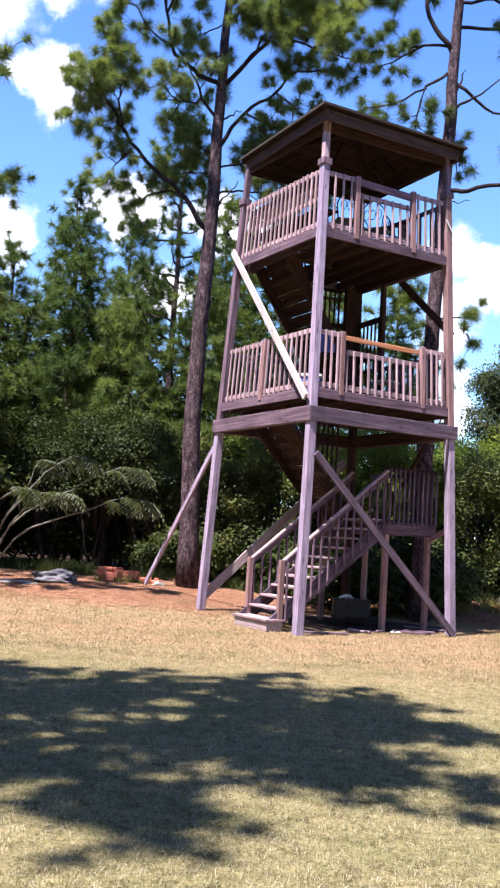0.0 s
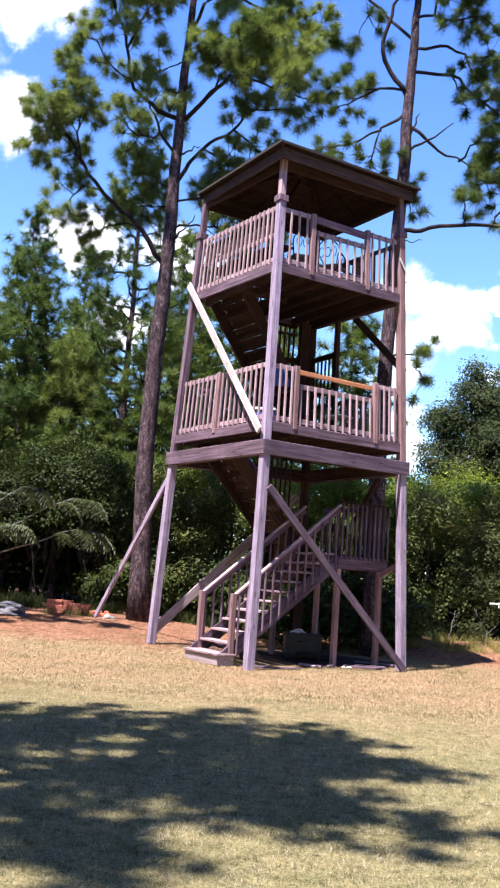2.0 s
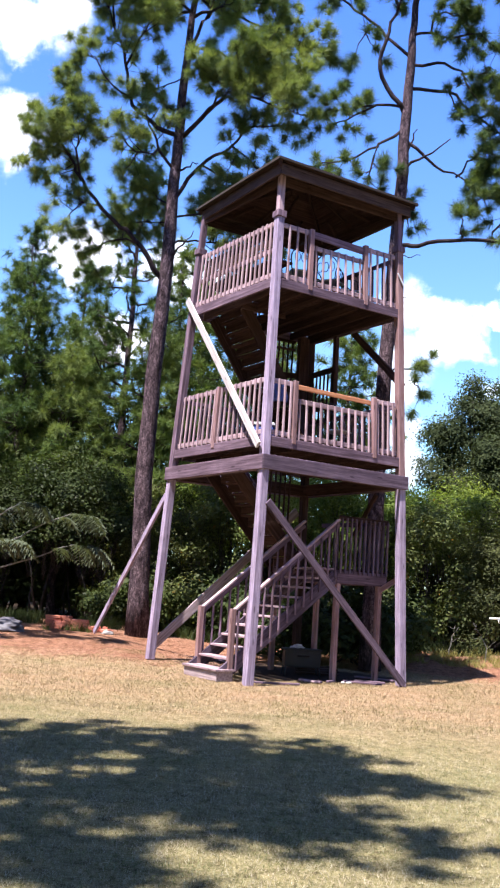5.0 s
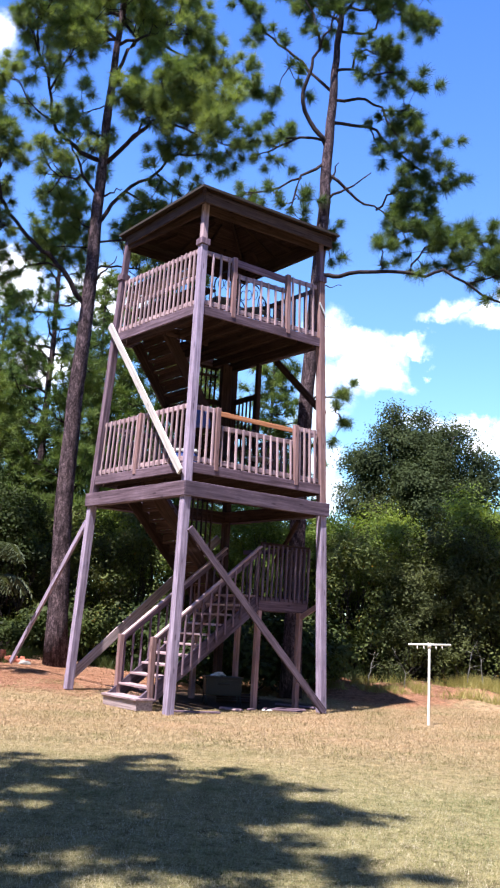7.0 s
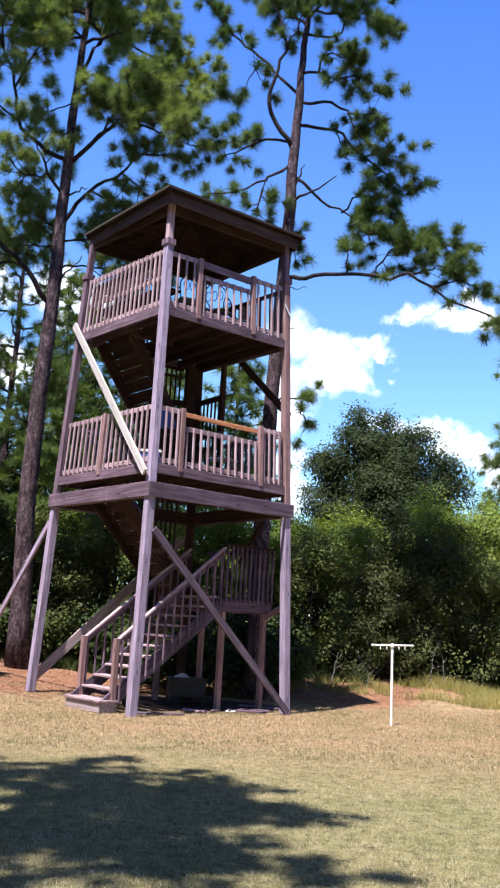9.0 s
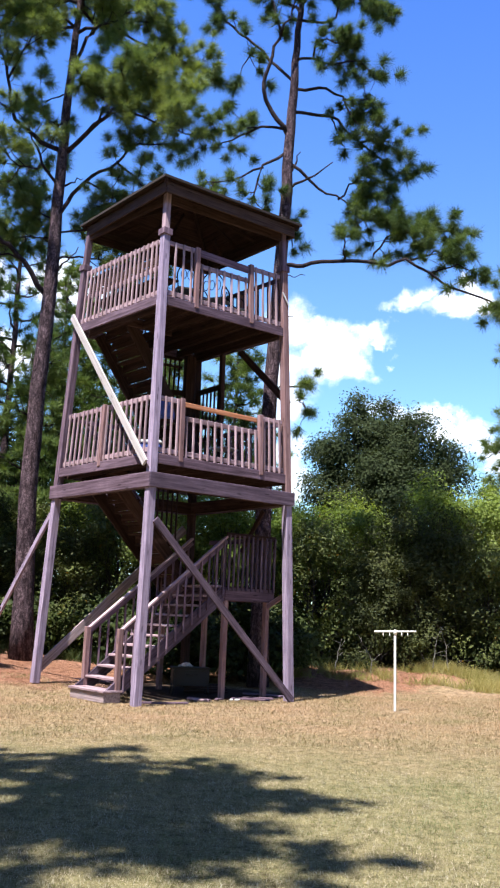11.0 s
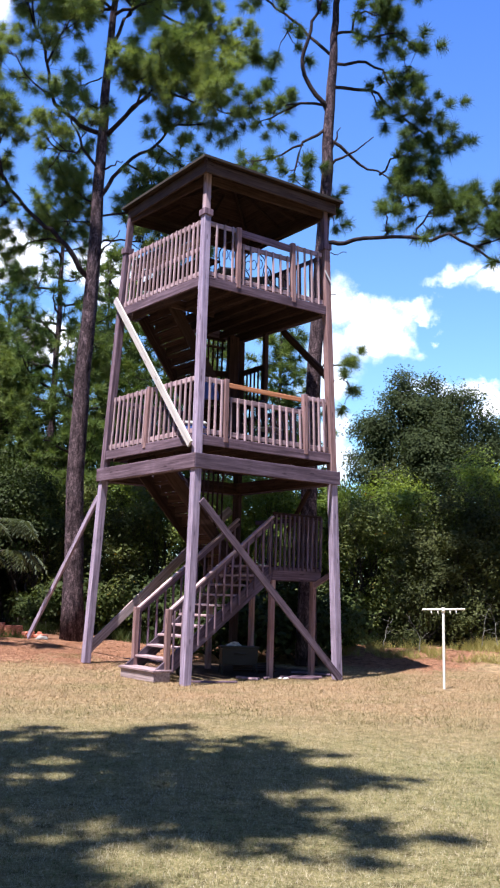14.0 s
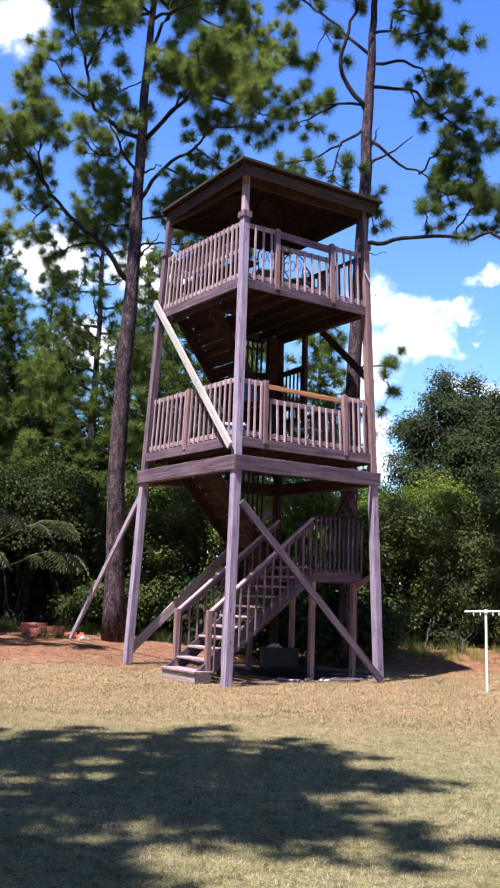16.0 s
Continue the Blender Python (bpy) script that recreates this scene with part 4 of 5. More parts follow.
def build_woods():
    rnd = random.Random(5)
    # shrubs along the wood's edge
    edge = "shrubs at the wood's edge"
    def billows(seed, wide, tall, n, r0, r1, dome=1.6):
        rr = random.Random(seed)
        out = [((0, 0, tall * 0.34), (wide * 0.75, wide * 0.65, tall * 0.34))]
        for i in range(n):
            f = (i + 0.5) / n
            a = i * 2.4 + rr.uniform(-0.4, 0.4)
            rad = wide * (1.0 - 0.75 * f ** dome) * rr.uniform(0.7, 1.0)
            r = rr.uniform(r0, r1)
            out.append(((math.cos(a) * rad, math.sin(a) * rad * 0.85, 0.4 + (tall - 0.4 - r) * f + rr.uniform(-0.2, 0.2)), (r, r, r * 0.85)))
        return out

    kinds = [
        broadleaf("shrub", (1.9, 26.4), [l for l in billows(1, 1.45, 4.3, 22, 0.45, 0.8) if l[0][2] > 0.7 and l[1][0] < 1], 11, "tall green leafy shrub at the wood's edge", "shrub", 300, 36, 0.16, 0.092, LEAF, 3, edge, 0.05),
        broadleaf("shrub", (4.3, 26.2), [l for l in billows(2, 1.7, 4.7, 26, 0.5, 0.85)], 12, "tall dark olive thicket down to the ground at the wood's edge", "shrub", 330, 40, 0.17, 0.095, LEAF_OLIVE, 3, edge, 0.05),
        broadleaf("shrub", (2.9, 28.2), [l for l in billows(3, 1.5, 5.1, 20, 0.5, 0.85) if l[0][2] > 2.2 and l[1][0] < 1], 13, "bright yellow-green sunlit vine-covered shrub", "shrub", 300, 36, 0.16, 0.092, LEAF_BRIGHT, 3, edge, 0.05),
        broadleaf("shrub", (7.0, 24.9), billows(4, 0.8, 1.3, 5, 0.3, 0.5), 14, "low dark shrub under the wood's edge", "shrub", 100, 26, 0.14, 0.12, LEAF_DARK, 3, edge, 0.025),
        broadleaf("shrub", (-0.8, 27.0), [l for l in billows(15, 1.5, 4.8, 22, 0.45, 0.8) if l[0][2] > 2.5 and l[1][0] < 1], 15, "tall thin-stemmed shrub with a bright leafy top", "shrub", 300, 36, 0.16, 0.092, LEAF_BRIGHT, 4, edge, 0.035),
        broadleaf("shrub", (-9.0, 27.0), [l for l in billows(16, 1.7, 5.2, 22, 0.5, 0.9) if l[0][2] > 2.3 and l[1][0] < 1], 16, "tall thin-stemmed dark shrub with a bare shaded foot", "shrub", 260, 34, 0.17, 0.105, LEAF_DARK, 4, edge, 0.035),
    ]
    spots = [(3.5, 25.9, 1, 0.72), (5.2, 25.8, 1, 0.9), (6.4, 26.9, 2, 1.0), (7.7, 26.7, 2, 0.95), (4.5, 25.3, 1, 0.7), (6.5, 25.3, 0, 0.95), (7.4, 26.0, 0, 1.05), (8.6, 25.8, 2, 1.0), (10.8, 25.4, 0, 1.1), (5.4, 27.6, 2, 1.06), (7.6, 27.4, 2, 1.1), (9.6, 27.8, 0, 1.2), (1.5, 27.6, 2, 0.95),
             (1.0, 28.6, 4, 0.95), (0.7, 27.0, 4, 0.9), (-1.6, 28.6, 4, 1.0), (-2.5, 27.2, 4, 0.95), (-0.1, 30.0, 5, 0.9), (-3.9, 27.0, 0, 1.05), (-4.6, 28.6, 2, 1.0),
             (-5.2, 26.6, 1, 0.9), (2.6, 30.2, 1, 1.25), (5.6, 30.4, 0, 1.3), (8.6, 30.6, 1, 1.35), (-0.4, 30.6, 0, 1.2), (-3.0, 30.8, 1, 1.2),
             (-6.4, 28.0, 0, 1.05), (-7.6, 26.8, 5, 0.95), (-10.4, 26.8, 5, 0.95), (-12.0, 26.6, 5, 1.0), (-13.8, 26.0, 5, 1.0), (-8.6, 29.0, 5, 1.1), (-10.9, 29.2, 5, 1.1), (11.8, 28.0, 1, 1.5)]
    for x, y, k, s in spots:
        copy_thing(kinds[k], scaled(x, y, rnd.uniform(0, 360), s, s * rnd.uniform(0.92, 1.08)))
    for i in range(30):
        x = -14.5 + i * 0.88 + rnd.uniform(-0.3, 0.3)
        s = rnd.uniform(0.8, 1.35)
        if -2.7 < x < 1.1 or -12.5 < x < -6.9:
            continue
        copy_thing(kinds[3], scaled(x, rnd.uniform(25.6, 26.6) - (0.9 if x > 6.2 else -0.9 if x > 2.2 else 0), rnd.uniform(0, 360), s))
    for i in range(12):
        x = -15.5 + i * 0.75 if i < 11 else -2.6 + (i - 11) * 1.5
        copy_thing(kinds[3], scaled(x, rnd.uniform(29.6, 31.0), rnd.uniform(0, 360), 1.9, 2.1))
    # Dark shrubs added behind the tower in place of the deep shade there.
    for x, y, s in ((-1.5, 22.9, 1.3), (-0.6, 23.3, 1.5), (0.2, 23.1, 1.3), (0.75, 23.7, 1.2), (-2.1, 23.8, 1.3)):
        copy_thing(kinds[3], scaled(x, y, rnd.uniform(0, 360), s))
    # taller broadleaf trees
    lobes = [l for l in billows(7, 2.0, 8.8, 24, 0.6, 1.15, 2.2)]
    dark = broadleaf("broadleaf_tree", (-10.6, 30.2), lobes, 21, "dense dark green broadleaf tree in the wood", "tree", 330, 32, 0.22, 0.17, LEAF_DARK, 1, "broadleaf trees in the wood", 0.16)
    # The two at y 20.4 and 23.6 are unseen, added to shade the wood.
    for x, y, s in ((-13.4, 29.6, 1.0), (-7.9, 31.4, 0.82), (-5.4, 32.6, 0.72), (-16.5, 27.0, 1.15), (-2.6, 33.6, 0.62), (0.6, 33.8, 0.62), (-14.8, 20.4, 1.35), (-13.4, 23.6, 1.2), (10.4, 31.4, 0.8)):
        copy_thing(dark, scaled(x, y, rnd.uniform(0, 360), s))
    oak = billows(9, 3.2, 8.5, 34, 0.65, 1.1, 3.0)
    oak = [l for l in oak if l[0][2] > 3.0] + [((-1.0, 0, 8.75), (0.36, 0.4, 0.62)), ((-0.05, 0, 8.65), (0.34, 0.4, 0.6)), ((-0.9, 0, 7.9), (0.9, 0.8, 0.8)), ((0.2, 0, 7.7), (1.0, 0.8, 0.8)), ((1.25, 0, 7.9), (0.9, 0.9, 0.9)), ((2.3, 0, 6.2), (0.9, 0.9, 0.9)), ((2.1, 0, 7.0), (0.9, 0.9, 0.8)), ((-1.9, 0, 7.0), (0.9, 0.9, 0.8)), ((0.3, 0, 6.6), (1.4, 1.0, 1.0)), ((0.0, -0.5, 5.6), (1.8, 1.0, 1.0))]
    broadleaf("oak_tree", (4.7, 34.2), oak, 23, "rounded grey-green oak above the shrubs", "tree", 2700, 44, 0.2, 0.105, LEAF_OAK, 1, "", 0.2)
    # the wood going on behind
    rng = rng_of(29)
    far = []
    for i in range(46):
        x = -34 + i * 1.55 + rnd.uniform(-0.5, 0.5)
        y = rnd.uniform(37, 43)
        h = 6.5 if x < -9 else 2.6 if x < 3 else 3.6
        far.append(((x, y, h * 0.45), (1.6, 1.3, h * 0.55)))
        far.append(((x + 0.7, y + 0.5, h * 0.9), (1.1, 1.0, h * 0.35)))
    places, out = leaf_places(far, rng, 1700, 24, 0.34, 0.6)
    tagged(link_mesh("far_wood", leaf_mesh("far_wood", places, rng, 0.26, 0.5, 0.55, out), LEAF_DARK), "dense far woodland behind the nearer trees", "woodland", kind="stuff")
    # Leaf ring out of view, added to cut the sky light from around.
    ring = []
    for i in range(150):
        a = radians(i * 2.4)
        d = rnd.uniform(24, 31)
        if math.sin(a) > 0 and -0.85 < math.atan2(math.cos(a), math.sin(a)) < 0.55:
            continue
        ring.append(((math.cos(a) * d, 6 + math.sin(a) * d, rnd.uniform(4, 17)), (2.8, 2.8, 5.5)))
    places, out = leaf_places(ring, rng, 3400, 11, 0.95, 0.7)
    tagged(link_mesh("surrounding_wood", leaf_mesh("surrounding_wood", places, rng, 1.1, 0.3, 0.7, out), LEAF_DARK), "unseen woodland ring added around the lawn to block sky light", "woodland", kind="stuff")
    # pines in the wood
    young_pine((-12.2, 32.2), 13.2, 2.5, 31, "dense young pine in the wood", 36, 0.3)
    young_pine((-12.9, 28.4), 9.6, 2.2, 47, "dense young pine in the wood", 32, 0.3)
    young_pine((-10.9, 28.9), 10.6, 2.2, 48, "dense young pine in the wood", 32, 0.3)
    young_pine((-9.3, 28.8), 8.0, 2.0, 49, "dense young pine in the wood", 28, 0.3)
    young_pine((-10.0, 31.6), 11.6, 1.6, 32, "dense young pine in the wood", 30, 0.3)
    young_pine((-8.9, 30.8), 9.2, 1.5, 33, "dense young pine in the wood", 26, 0.35)
    young_pine((-5.6, 30.6), 10.6, 2.3, 34, "young pine behind the lookout tower", 30, 0.3)
    young_pine((-6.9, 33.4), 13.0, 2.0, 38, "dense young pine in the wood", 30, 0.35)
    young_pine((-6.7, 29.0), 8.8, 2.2, 50, "dense young pine in the wood", 28, 0.3)
    young_pine((-4.3, 29.8), 9.6, 2.2, 39, "young pine behind the lookout tower", 28, 0.4)
    young_pine((-3.0, 32.4), 10.4, 2.0, 40, "young pine behind the lookout tower", 22, 0.45)
    young_pine((-0.6, 29.6), 9.3, 2.1, 35, "young pine behind the lookout tower", 22, 0.5)
    young_pine((8.8, 30.4), 10.7, 1.9, 36, "young pine above the shrubs", 24, 0.4, 150, None, 0.32, 0.012)
    young_pine((-7.9, 29.9), 15.6, 2.3, 37, "slim tall pine with an open crown", 26, 0.42, 90, None, 0.32, 0.018, 5, 0.17)


def build_near_pines():
    # the large pine beside the tower: limbs as points in the plane of its trunk, with a depth of their own
    def P(x, z, dy=0.0):
        return (x, 23.5 + dy, z)
    limbs = [
        # long low limb that forks towards the wood
        ([P(-5.46, 9.42), P(-6.02, 10.2, -0.2), P(-6.57, 10.69, -0.4), P(-7.06, 11.15, -0.5), P(-7.67, 11.8, -0.6), P(-7.98, 12.45, -0.7), P(-8.31, 12.86, -0.8), P(-8.88, 13.58, -0.9)], 0.085, 1.5, 0.62),
        ([P(-7.06, 11.15, -0.5), P(-7.53, 11.19, -0.6), P(-7.85, 10.91, -0.7), P(-8.05, 10.27, -0.8)], 0.03, 1.7),
        ([P(-7.67, 11.8, -0.6), P(-7.75, 12.48, -0.8), P(-7.84, 13.3, -1.0), P(-7.97, 14.18, -1.1)], 0.035, 2.4),
        ([P(-7.98, 12.45, -0.7), P(-8.5, 12.6, -0.6), P(-8.95, 12.5, -0.5)], 0.03, 2.4),
        ([P(-6.02, 10.2, -0.2), P(-6.5, 10.46, 0.0), P(-7.08, 10.45, 0.2), P(-7.48, 10.32, 0.3)], 0.03, 1.5),
        # high limb on the same side
        ([P(-5.45, 13.4), P(-6.11, 13.6, -0.3), P(-6.58, 14.22, -0.5), P(-6.75, 15.02, -0.6), P(-7.09, 16.01, -0.8), P(-7.3, 16.83, -0.9)], 0.075, 1.6, 0.55),
        ([P(-5.3, 12.31), P(-5.76, 12.87, -0.3), P(-6.01, 13.42, -0.4), P(-6.3, 13.97, -0.4)], 0.05, 0.6),
        ([P(-6.58, 14.22, -0.5), P(-7.03, 14.35, -0.7), P(-7.5, 15.03, -0.9), P(-7.86, 15.12, -1.0)], 0.03, 1.3),
        ([P(-6.75, 15.02, -0.6), P(-6.37, 15.6, -0.8), P(-6.14, 16.13, -1.0), P(-6.01, 16.81, -1.2)], 0.035, 2.4),
        ([P(-7.09, 16.01, -0.8), P(-7.0, 16.6, -1.2), P(-6.6, 17.1, -1.5)], 0.03, 2.6),
        ([P(-5.76, 12.87, -0.3), P(-6.05, 12.53, -0.6), P(-6.44, 12.68, -0.9), P(-6.71, 12.88, -1.1)], 0.03, 2.2),
        # sunlit limbs over the roof
        ([P(-5.22, 13.34), P(-4.41, 14.01, -0.3), P(-3.82, 14.24, -0.6), P(-3.06, 14.41, -0.9), P(-2.1, 14.32, -1.1)], 0.075, 2.6, 0.4),
        ([P(-4.41, 14.01, -0.3), P(-4.0, 14.64, -0.6), P(-3.61, 14.95, -0.9), P(-2.85, 14.95, -1.2)], 0.035, 3.0),
        ([P(-3.82, 14.24, -0.6), P(-3.11, 13.91, -0.8), P(-2.34, 13.59, -1.0), P(-1.74, 13.27, -1.2)], 0.035, 2.6),
        ([P(-4.66, 13.8, -0.2), P(-4.12, 14.13, -0.5), P(-4.18, 14.52, -0.8), P(-4.46, 14.64, -1.0)], 0.03, 2.6),
        # darker limbs below them
        ([P(-5.27, 11.64), P(-4.72, 12.66, 0.2), P(-3.93, 13.27, 0.4), P(-3.51, 13.84, 0.5), P(-2.63, 13.99, 0.6)], 0.065, 1.0, 0.5),
        ([P(-3.93, 13.27, 0.4), P(-3.48, 12.97, 0.5), P(-3.15, 12.62, 0.6), P(-3.29, 12.18, 0.7)], 0.03, 2.4),
        ([P(-4.72, 12.66, 0.2), P(-4.19, 12.5, 0.4), P(-3.96, 12.31, 0.5), P(-4.29, 11.65, 0.5)], 0.03, 2.4),
        ([P(-5.24, 10.01), P(-4.96, 10.32, -0.1), P(-4.68, 10.6, -0.2)], 0.03, 0.0),
        ([P(-5.21, 12.39), P(-4.95, 12.48, -0.1), P(-4.68, 12.51, -0.2)], 0.03, 0.0),
        # second leader and the crown
        ([P(-5.29, 15.45), P(-4.89, 16.83, 0.2), P(-4.48, 17.41, 0.4), P(-3.55, 17.56, 0.6), P(-2.75, 17.88, 0.8)], 0.06, 1.5, 0.4),
        ([P(-4.48, 17.41, 0.4), P(-3.47, 16.93, 0.7), P(-2.53, 16.79, 1.0), P(-1.56, 16.41, 1.2)], 0.04, 2.4),
        ([P(-4.89, 16.83, 0.2), P(-4.55, 17.72, 0.1), P(-3.96, 18.35, 0.0), P(-3.02, 18.39, -0.2)], 0.04, 2.2),
        ([P(-5.27, 16.95), P(-5.7, 17.26, -0.3), P(-6.13, 17.55, -0.6), P(-6.58, 17.91, -0.8)], 0.045, 2.2),
        ([P(-5.43, 14.97), P(-5.93, 14.85, 0.2), P(-6.43, 14.72, 0.4)], 0.02, 0.8),
        ([P(-5.3, 15.9), P(-4.5, 16.0, 0.4), P(-3.7, 15.7, 0.6), P(-3.0, 16.0, 0.8)], 0.035, 1.8),
        ([P(-5.25, 11.41), P(-5.71, 11.68, 0.3), P(-6.1, 12.08, 0.5), P(-6.48, 12.4, 0.7)], 0.03, 2.0),
        ([P(-5.22, 11.1), P(-5.7, 11.13, 0.5), P(-6.35, 11.35, 0.9), P(-7.04, 11.2, 1.2)], 0.03, 2.0),
        ([P(-5.3, 10.3), P(-4.6, 10.7, 0.7), P(-3.8, 10.7, 1.0), P(-2.8, 10.8, 1.2)], 0.03, 2.6),
        ([P(-5.3, 11.1), P(-4.2, 11.6, 0.8), P(-3.0, 11.8, 1.0), P(-2.2, 11.9, 1.2)], 0.03, 2.4),
        ([P(-5.3, 14.2), P(-5.6, 14.3, 0.5), P(-5.9, 14.1, 0.8)], 0.02, 1.8),
    ]
    limbs += whorls(lambda z: Vector(P(-5.2, z)), 16.6, 18.9, 2.4, 1.2, rng_of(46), 10, 0.25, 2.0)
    pine("pine_tree", [P(-5.33, 0.33), P(-5.50, 5.3), P(-5.36, 9.7), P(-5.33, 13.0), P(-5.26, 16.0), P(-5.1, 19.2)], (0.25, 0.06), limbs, 41,
         "tall longleaf pine with scaly grey-brown bark beside the tower", 6.0, 230, 0.31, 0.0105, twig=1.1, bare=0.3, cluster=3)

    def Q(x, z, dy=0.0):
        return (x, 22.0 + dy, z)
    limbs = [
        # long level limb past the roof, and its upright sprays
        ([Q(0.55, 9.9), Q(1.0, 9.88, -0.1), Q(1.6, 9.96, -0.3), Q(2.86, 9.83, -0.5), Q(3.43, 9.9, -0.6), Q(4.33, 9.28, -0.8), Q(5.22, 8.91, -0.9), Q(5.6, 8.86, -0.9)], 0.065, 0.35, 0.8),
        ([Q(2.6, 9.85, -0.5), Q(2.75, 10.35, -0.4), Q(3.3, 10.65, -0.4), Q(3.95, 10.7, -0.5)], 0.03, 2.6),
        ([Q(1.9, 9.93, -0.4), Q(1.95, 10.2, -0.5), Q(1.85, 10.5, -0.6)], 0.02, 0.9),
        ([Q(3.43, 9.9, -0.6), Q(4.1, 10.2, -0.5), Q(4.5, 10.1, -0.5)], 0.025, 2.4),
        ([Q(3.9, 9.6, -0.7), Q(4.6, 9.75, -0.7), Q(5.0, 9.6, -0.8)], 0.02, 2.2),
        # crooked limb and its dense tufts
        ([Q(0.61, 12.51), Q(1.16, 12.1, 0.1), Q(1.67, 11.81, 0.2), Q(2.24, 11.5, 0.2)], 0.05, 1.0, 0.75),
        ([Q(1.81, 11.73, 0.2), Q(2.35, 12.14, 0.1), Q(3.17, 11.99, 0.0)], 0.03, 2.0),
        ([Q(2.24, 11.5, 0.2), Q(2.92, 11.01, 0.0), Q(3.6, 10.94, -0.1), Q(4.68, 10.82, -0.2)], 0.04, 3.0, 0.1),
        ([Q(2.1, 11.55, 0.2), Q(2.5, 11.2, 0.3), Q(3.0, 11.3, 0.4)], 0.03, 2.6),
        ([Q(0.6, 11.85), Q(1.0, 12.06, -0.2), Q(1.56, 12.32, -0.5)], 0.04, 0.0),
        ([Q(0.56, 12.1), Q(0.72, 12.5, 0.0), Q(0.78, 12.85, 0.0)], 0.04, 0.0),
        # falling limbs to the open side
        ([Q(0.62, 13.89), Q(1.58, 13.9, 0.2), Q(2.33, 13.3, 0.3), Q(3.22, 12.71, 0.4), Q(3.72, 12.52, 0.4)], 0.05, 1.1, 0.45),
        ([Q(2.33, 13.3, 0.3), Q(2.74, 13.36, 0.2), Q(3.37, 13.19, 0.1)], 0.03, 2.0),
        ([Q(1.58, 13.9, 0.2), Q(1.83, 13.43, 0.3), Q(1.95, 12.97, 0.3)], 0.02, 0.7),
        ([Q(0.63, 14.52), Q(1.31, 14.44, -0.2), Q(1.8, 14.04, -0.4), Q(2.23, 13.33, -0.5), Q(2.58, 13.0, -0.6)], 0.045, 1.0, 0.5),
        ([Q(1.8, 14.04, -0.4), Q(2.21, 14.01, -0.5), Q(2.69, 13.83, -0.6)], 0.03, 2.0),
        ([Q(0.63, 15.3), Q(1.06, 15.14, -0.3), Q(1.62, 14.89, -0.5), Q(2.16, 14.88, -0.7), Q(2.57, 14.54, -0.8)], 0.04, 1.5, 0.4),
        ([Q(1.06, 15.14, -0.3), Q(1.17, 15.57, -0.5), Q(1.58, 15.39, -0.7), Q(2.12, 15.43, -0.8)], 0.03, 2.6),
        ([Q(0.7, 16.4), Q(1.45, 16.26, -0.2), Q(1.84, 16.79, -0.4), Q(2.41, 16.59, -0.5), Q(2.91, 16.39, -0.5)], 0.04, 1.8, 0.5),
        # limbs over the roof
        ([Q(0.5, 12.82), Q(-0.01, 12.34, -0.2), Q(-0.19, 11.76, -0.3), Q(-0.25, 11.35, -0.3)], 0.045, 0.9, 0.6),
        ([Q(-0.05, 12.3, -0.2), Q(-0.59, 12.04, -0.2), Q(-1.13, 11.87, -0.2), Q(-1.47, 11.79, -0.2)], 0.03, 1.0),
        ([Q(0.52, 13.41), Q(-0.25, 13.61, 0.3), Q(-0.81, 13.32, 0.4), Q(-1.3, 13.18, 0.5)], 0.04, 1.3),
        ([Q(-0.25, 13.61, 0.3), Q(-0.67, 13.5, 0.2), Q(-1.31, 13.4, 0.1)], 0.025, 1.2),
        ([Q(0.5, 13.3), Q(0.12, 13.85, -0.1), Q(-0.13, 14.49, -0.2), Q(0.01, 15.09, -0.3), Q(0.24, 15.76, -0.3), Q(-0.01, 16.74, -0.3), Q(-0.34, 17.53, -0.3)], 0.075, 0.35, 0.6),
        ([Q(0.58, 14.74), Q(-0.22, 15.61, 0.2), Q(-0.99, 16.36, 0.3), Q(-1.63, 17.12, 0.4), Q(-2.13, 17.93, 0.4)], 0.045, 1.1, 0.4),
        ([Q(-0.22, 15.61, 0.2), Q(-0.64, 15.4, 0.3), Q(-0.83, 14.89, 0.4)], 0.02, 1.4),
        ([Q(0.24, 15.76, -0.3), Q(0.5, 16.3, -0.6), Q(0.6, 16.8, -0.8)], 0.03, 1.4),
        # crown
        ([Q(0.75, 16.84), Q(1.4, 17.47, -0.3), Q(2.09, 17.7, -0.5)], 0.045, 2.4),
        ([Q(0.72, 16.6), Q(0.2, 17.3, 0.4), Q(-0.6, 18.1, 0.6)], 0.045, 1.6),
        ([Q(0.75, 17.0), Q(0.6, 18.0, -0.8), Q(0.4, 18.7, -1.2)], 0.045, 1.6),
        ([Q(0.75, 17.2), Q(1.3, 18.0, 0.5), Q(2.2, 18.5, 0.8)], 0.045, 2.2),
        # spray low on the trunk, and broken stubs
        ([Q(0.36, 6.75), Q(0.72, 6.9, -0.2), Q(1.0, 6.8, -0.25), Q(1.22, 7.0, -0.3)], 0.028, 0.9, 0.85),
        ([Q(1.0, 6.8, -0.25), Q(1.05, 6.45, -0.3), Q(1.38, 6.25, -0.3)], 0.02, 0.9, 0.85),
        ([Q(0.36, 8.55), Q(0.75, 8.52, -0.2)], 0.014, 0.0),
        ([Q(0.5, 9.7), Q(1.0, 9.62, -0.1)], 0.01, 0.0),
        ([Q(0.45, 10.6), Q(0.75, 10.8, 0.4), Q(0.9, 10.9, 0.6)], 0.014, 1.6),
    ]
    limbs += whorls(lambda z: Vector(Q(0.72, z)), 16.8, 18.8, 1.6, 0.9, rng_of(47), 6, 0.3, 1.6)
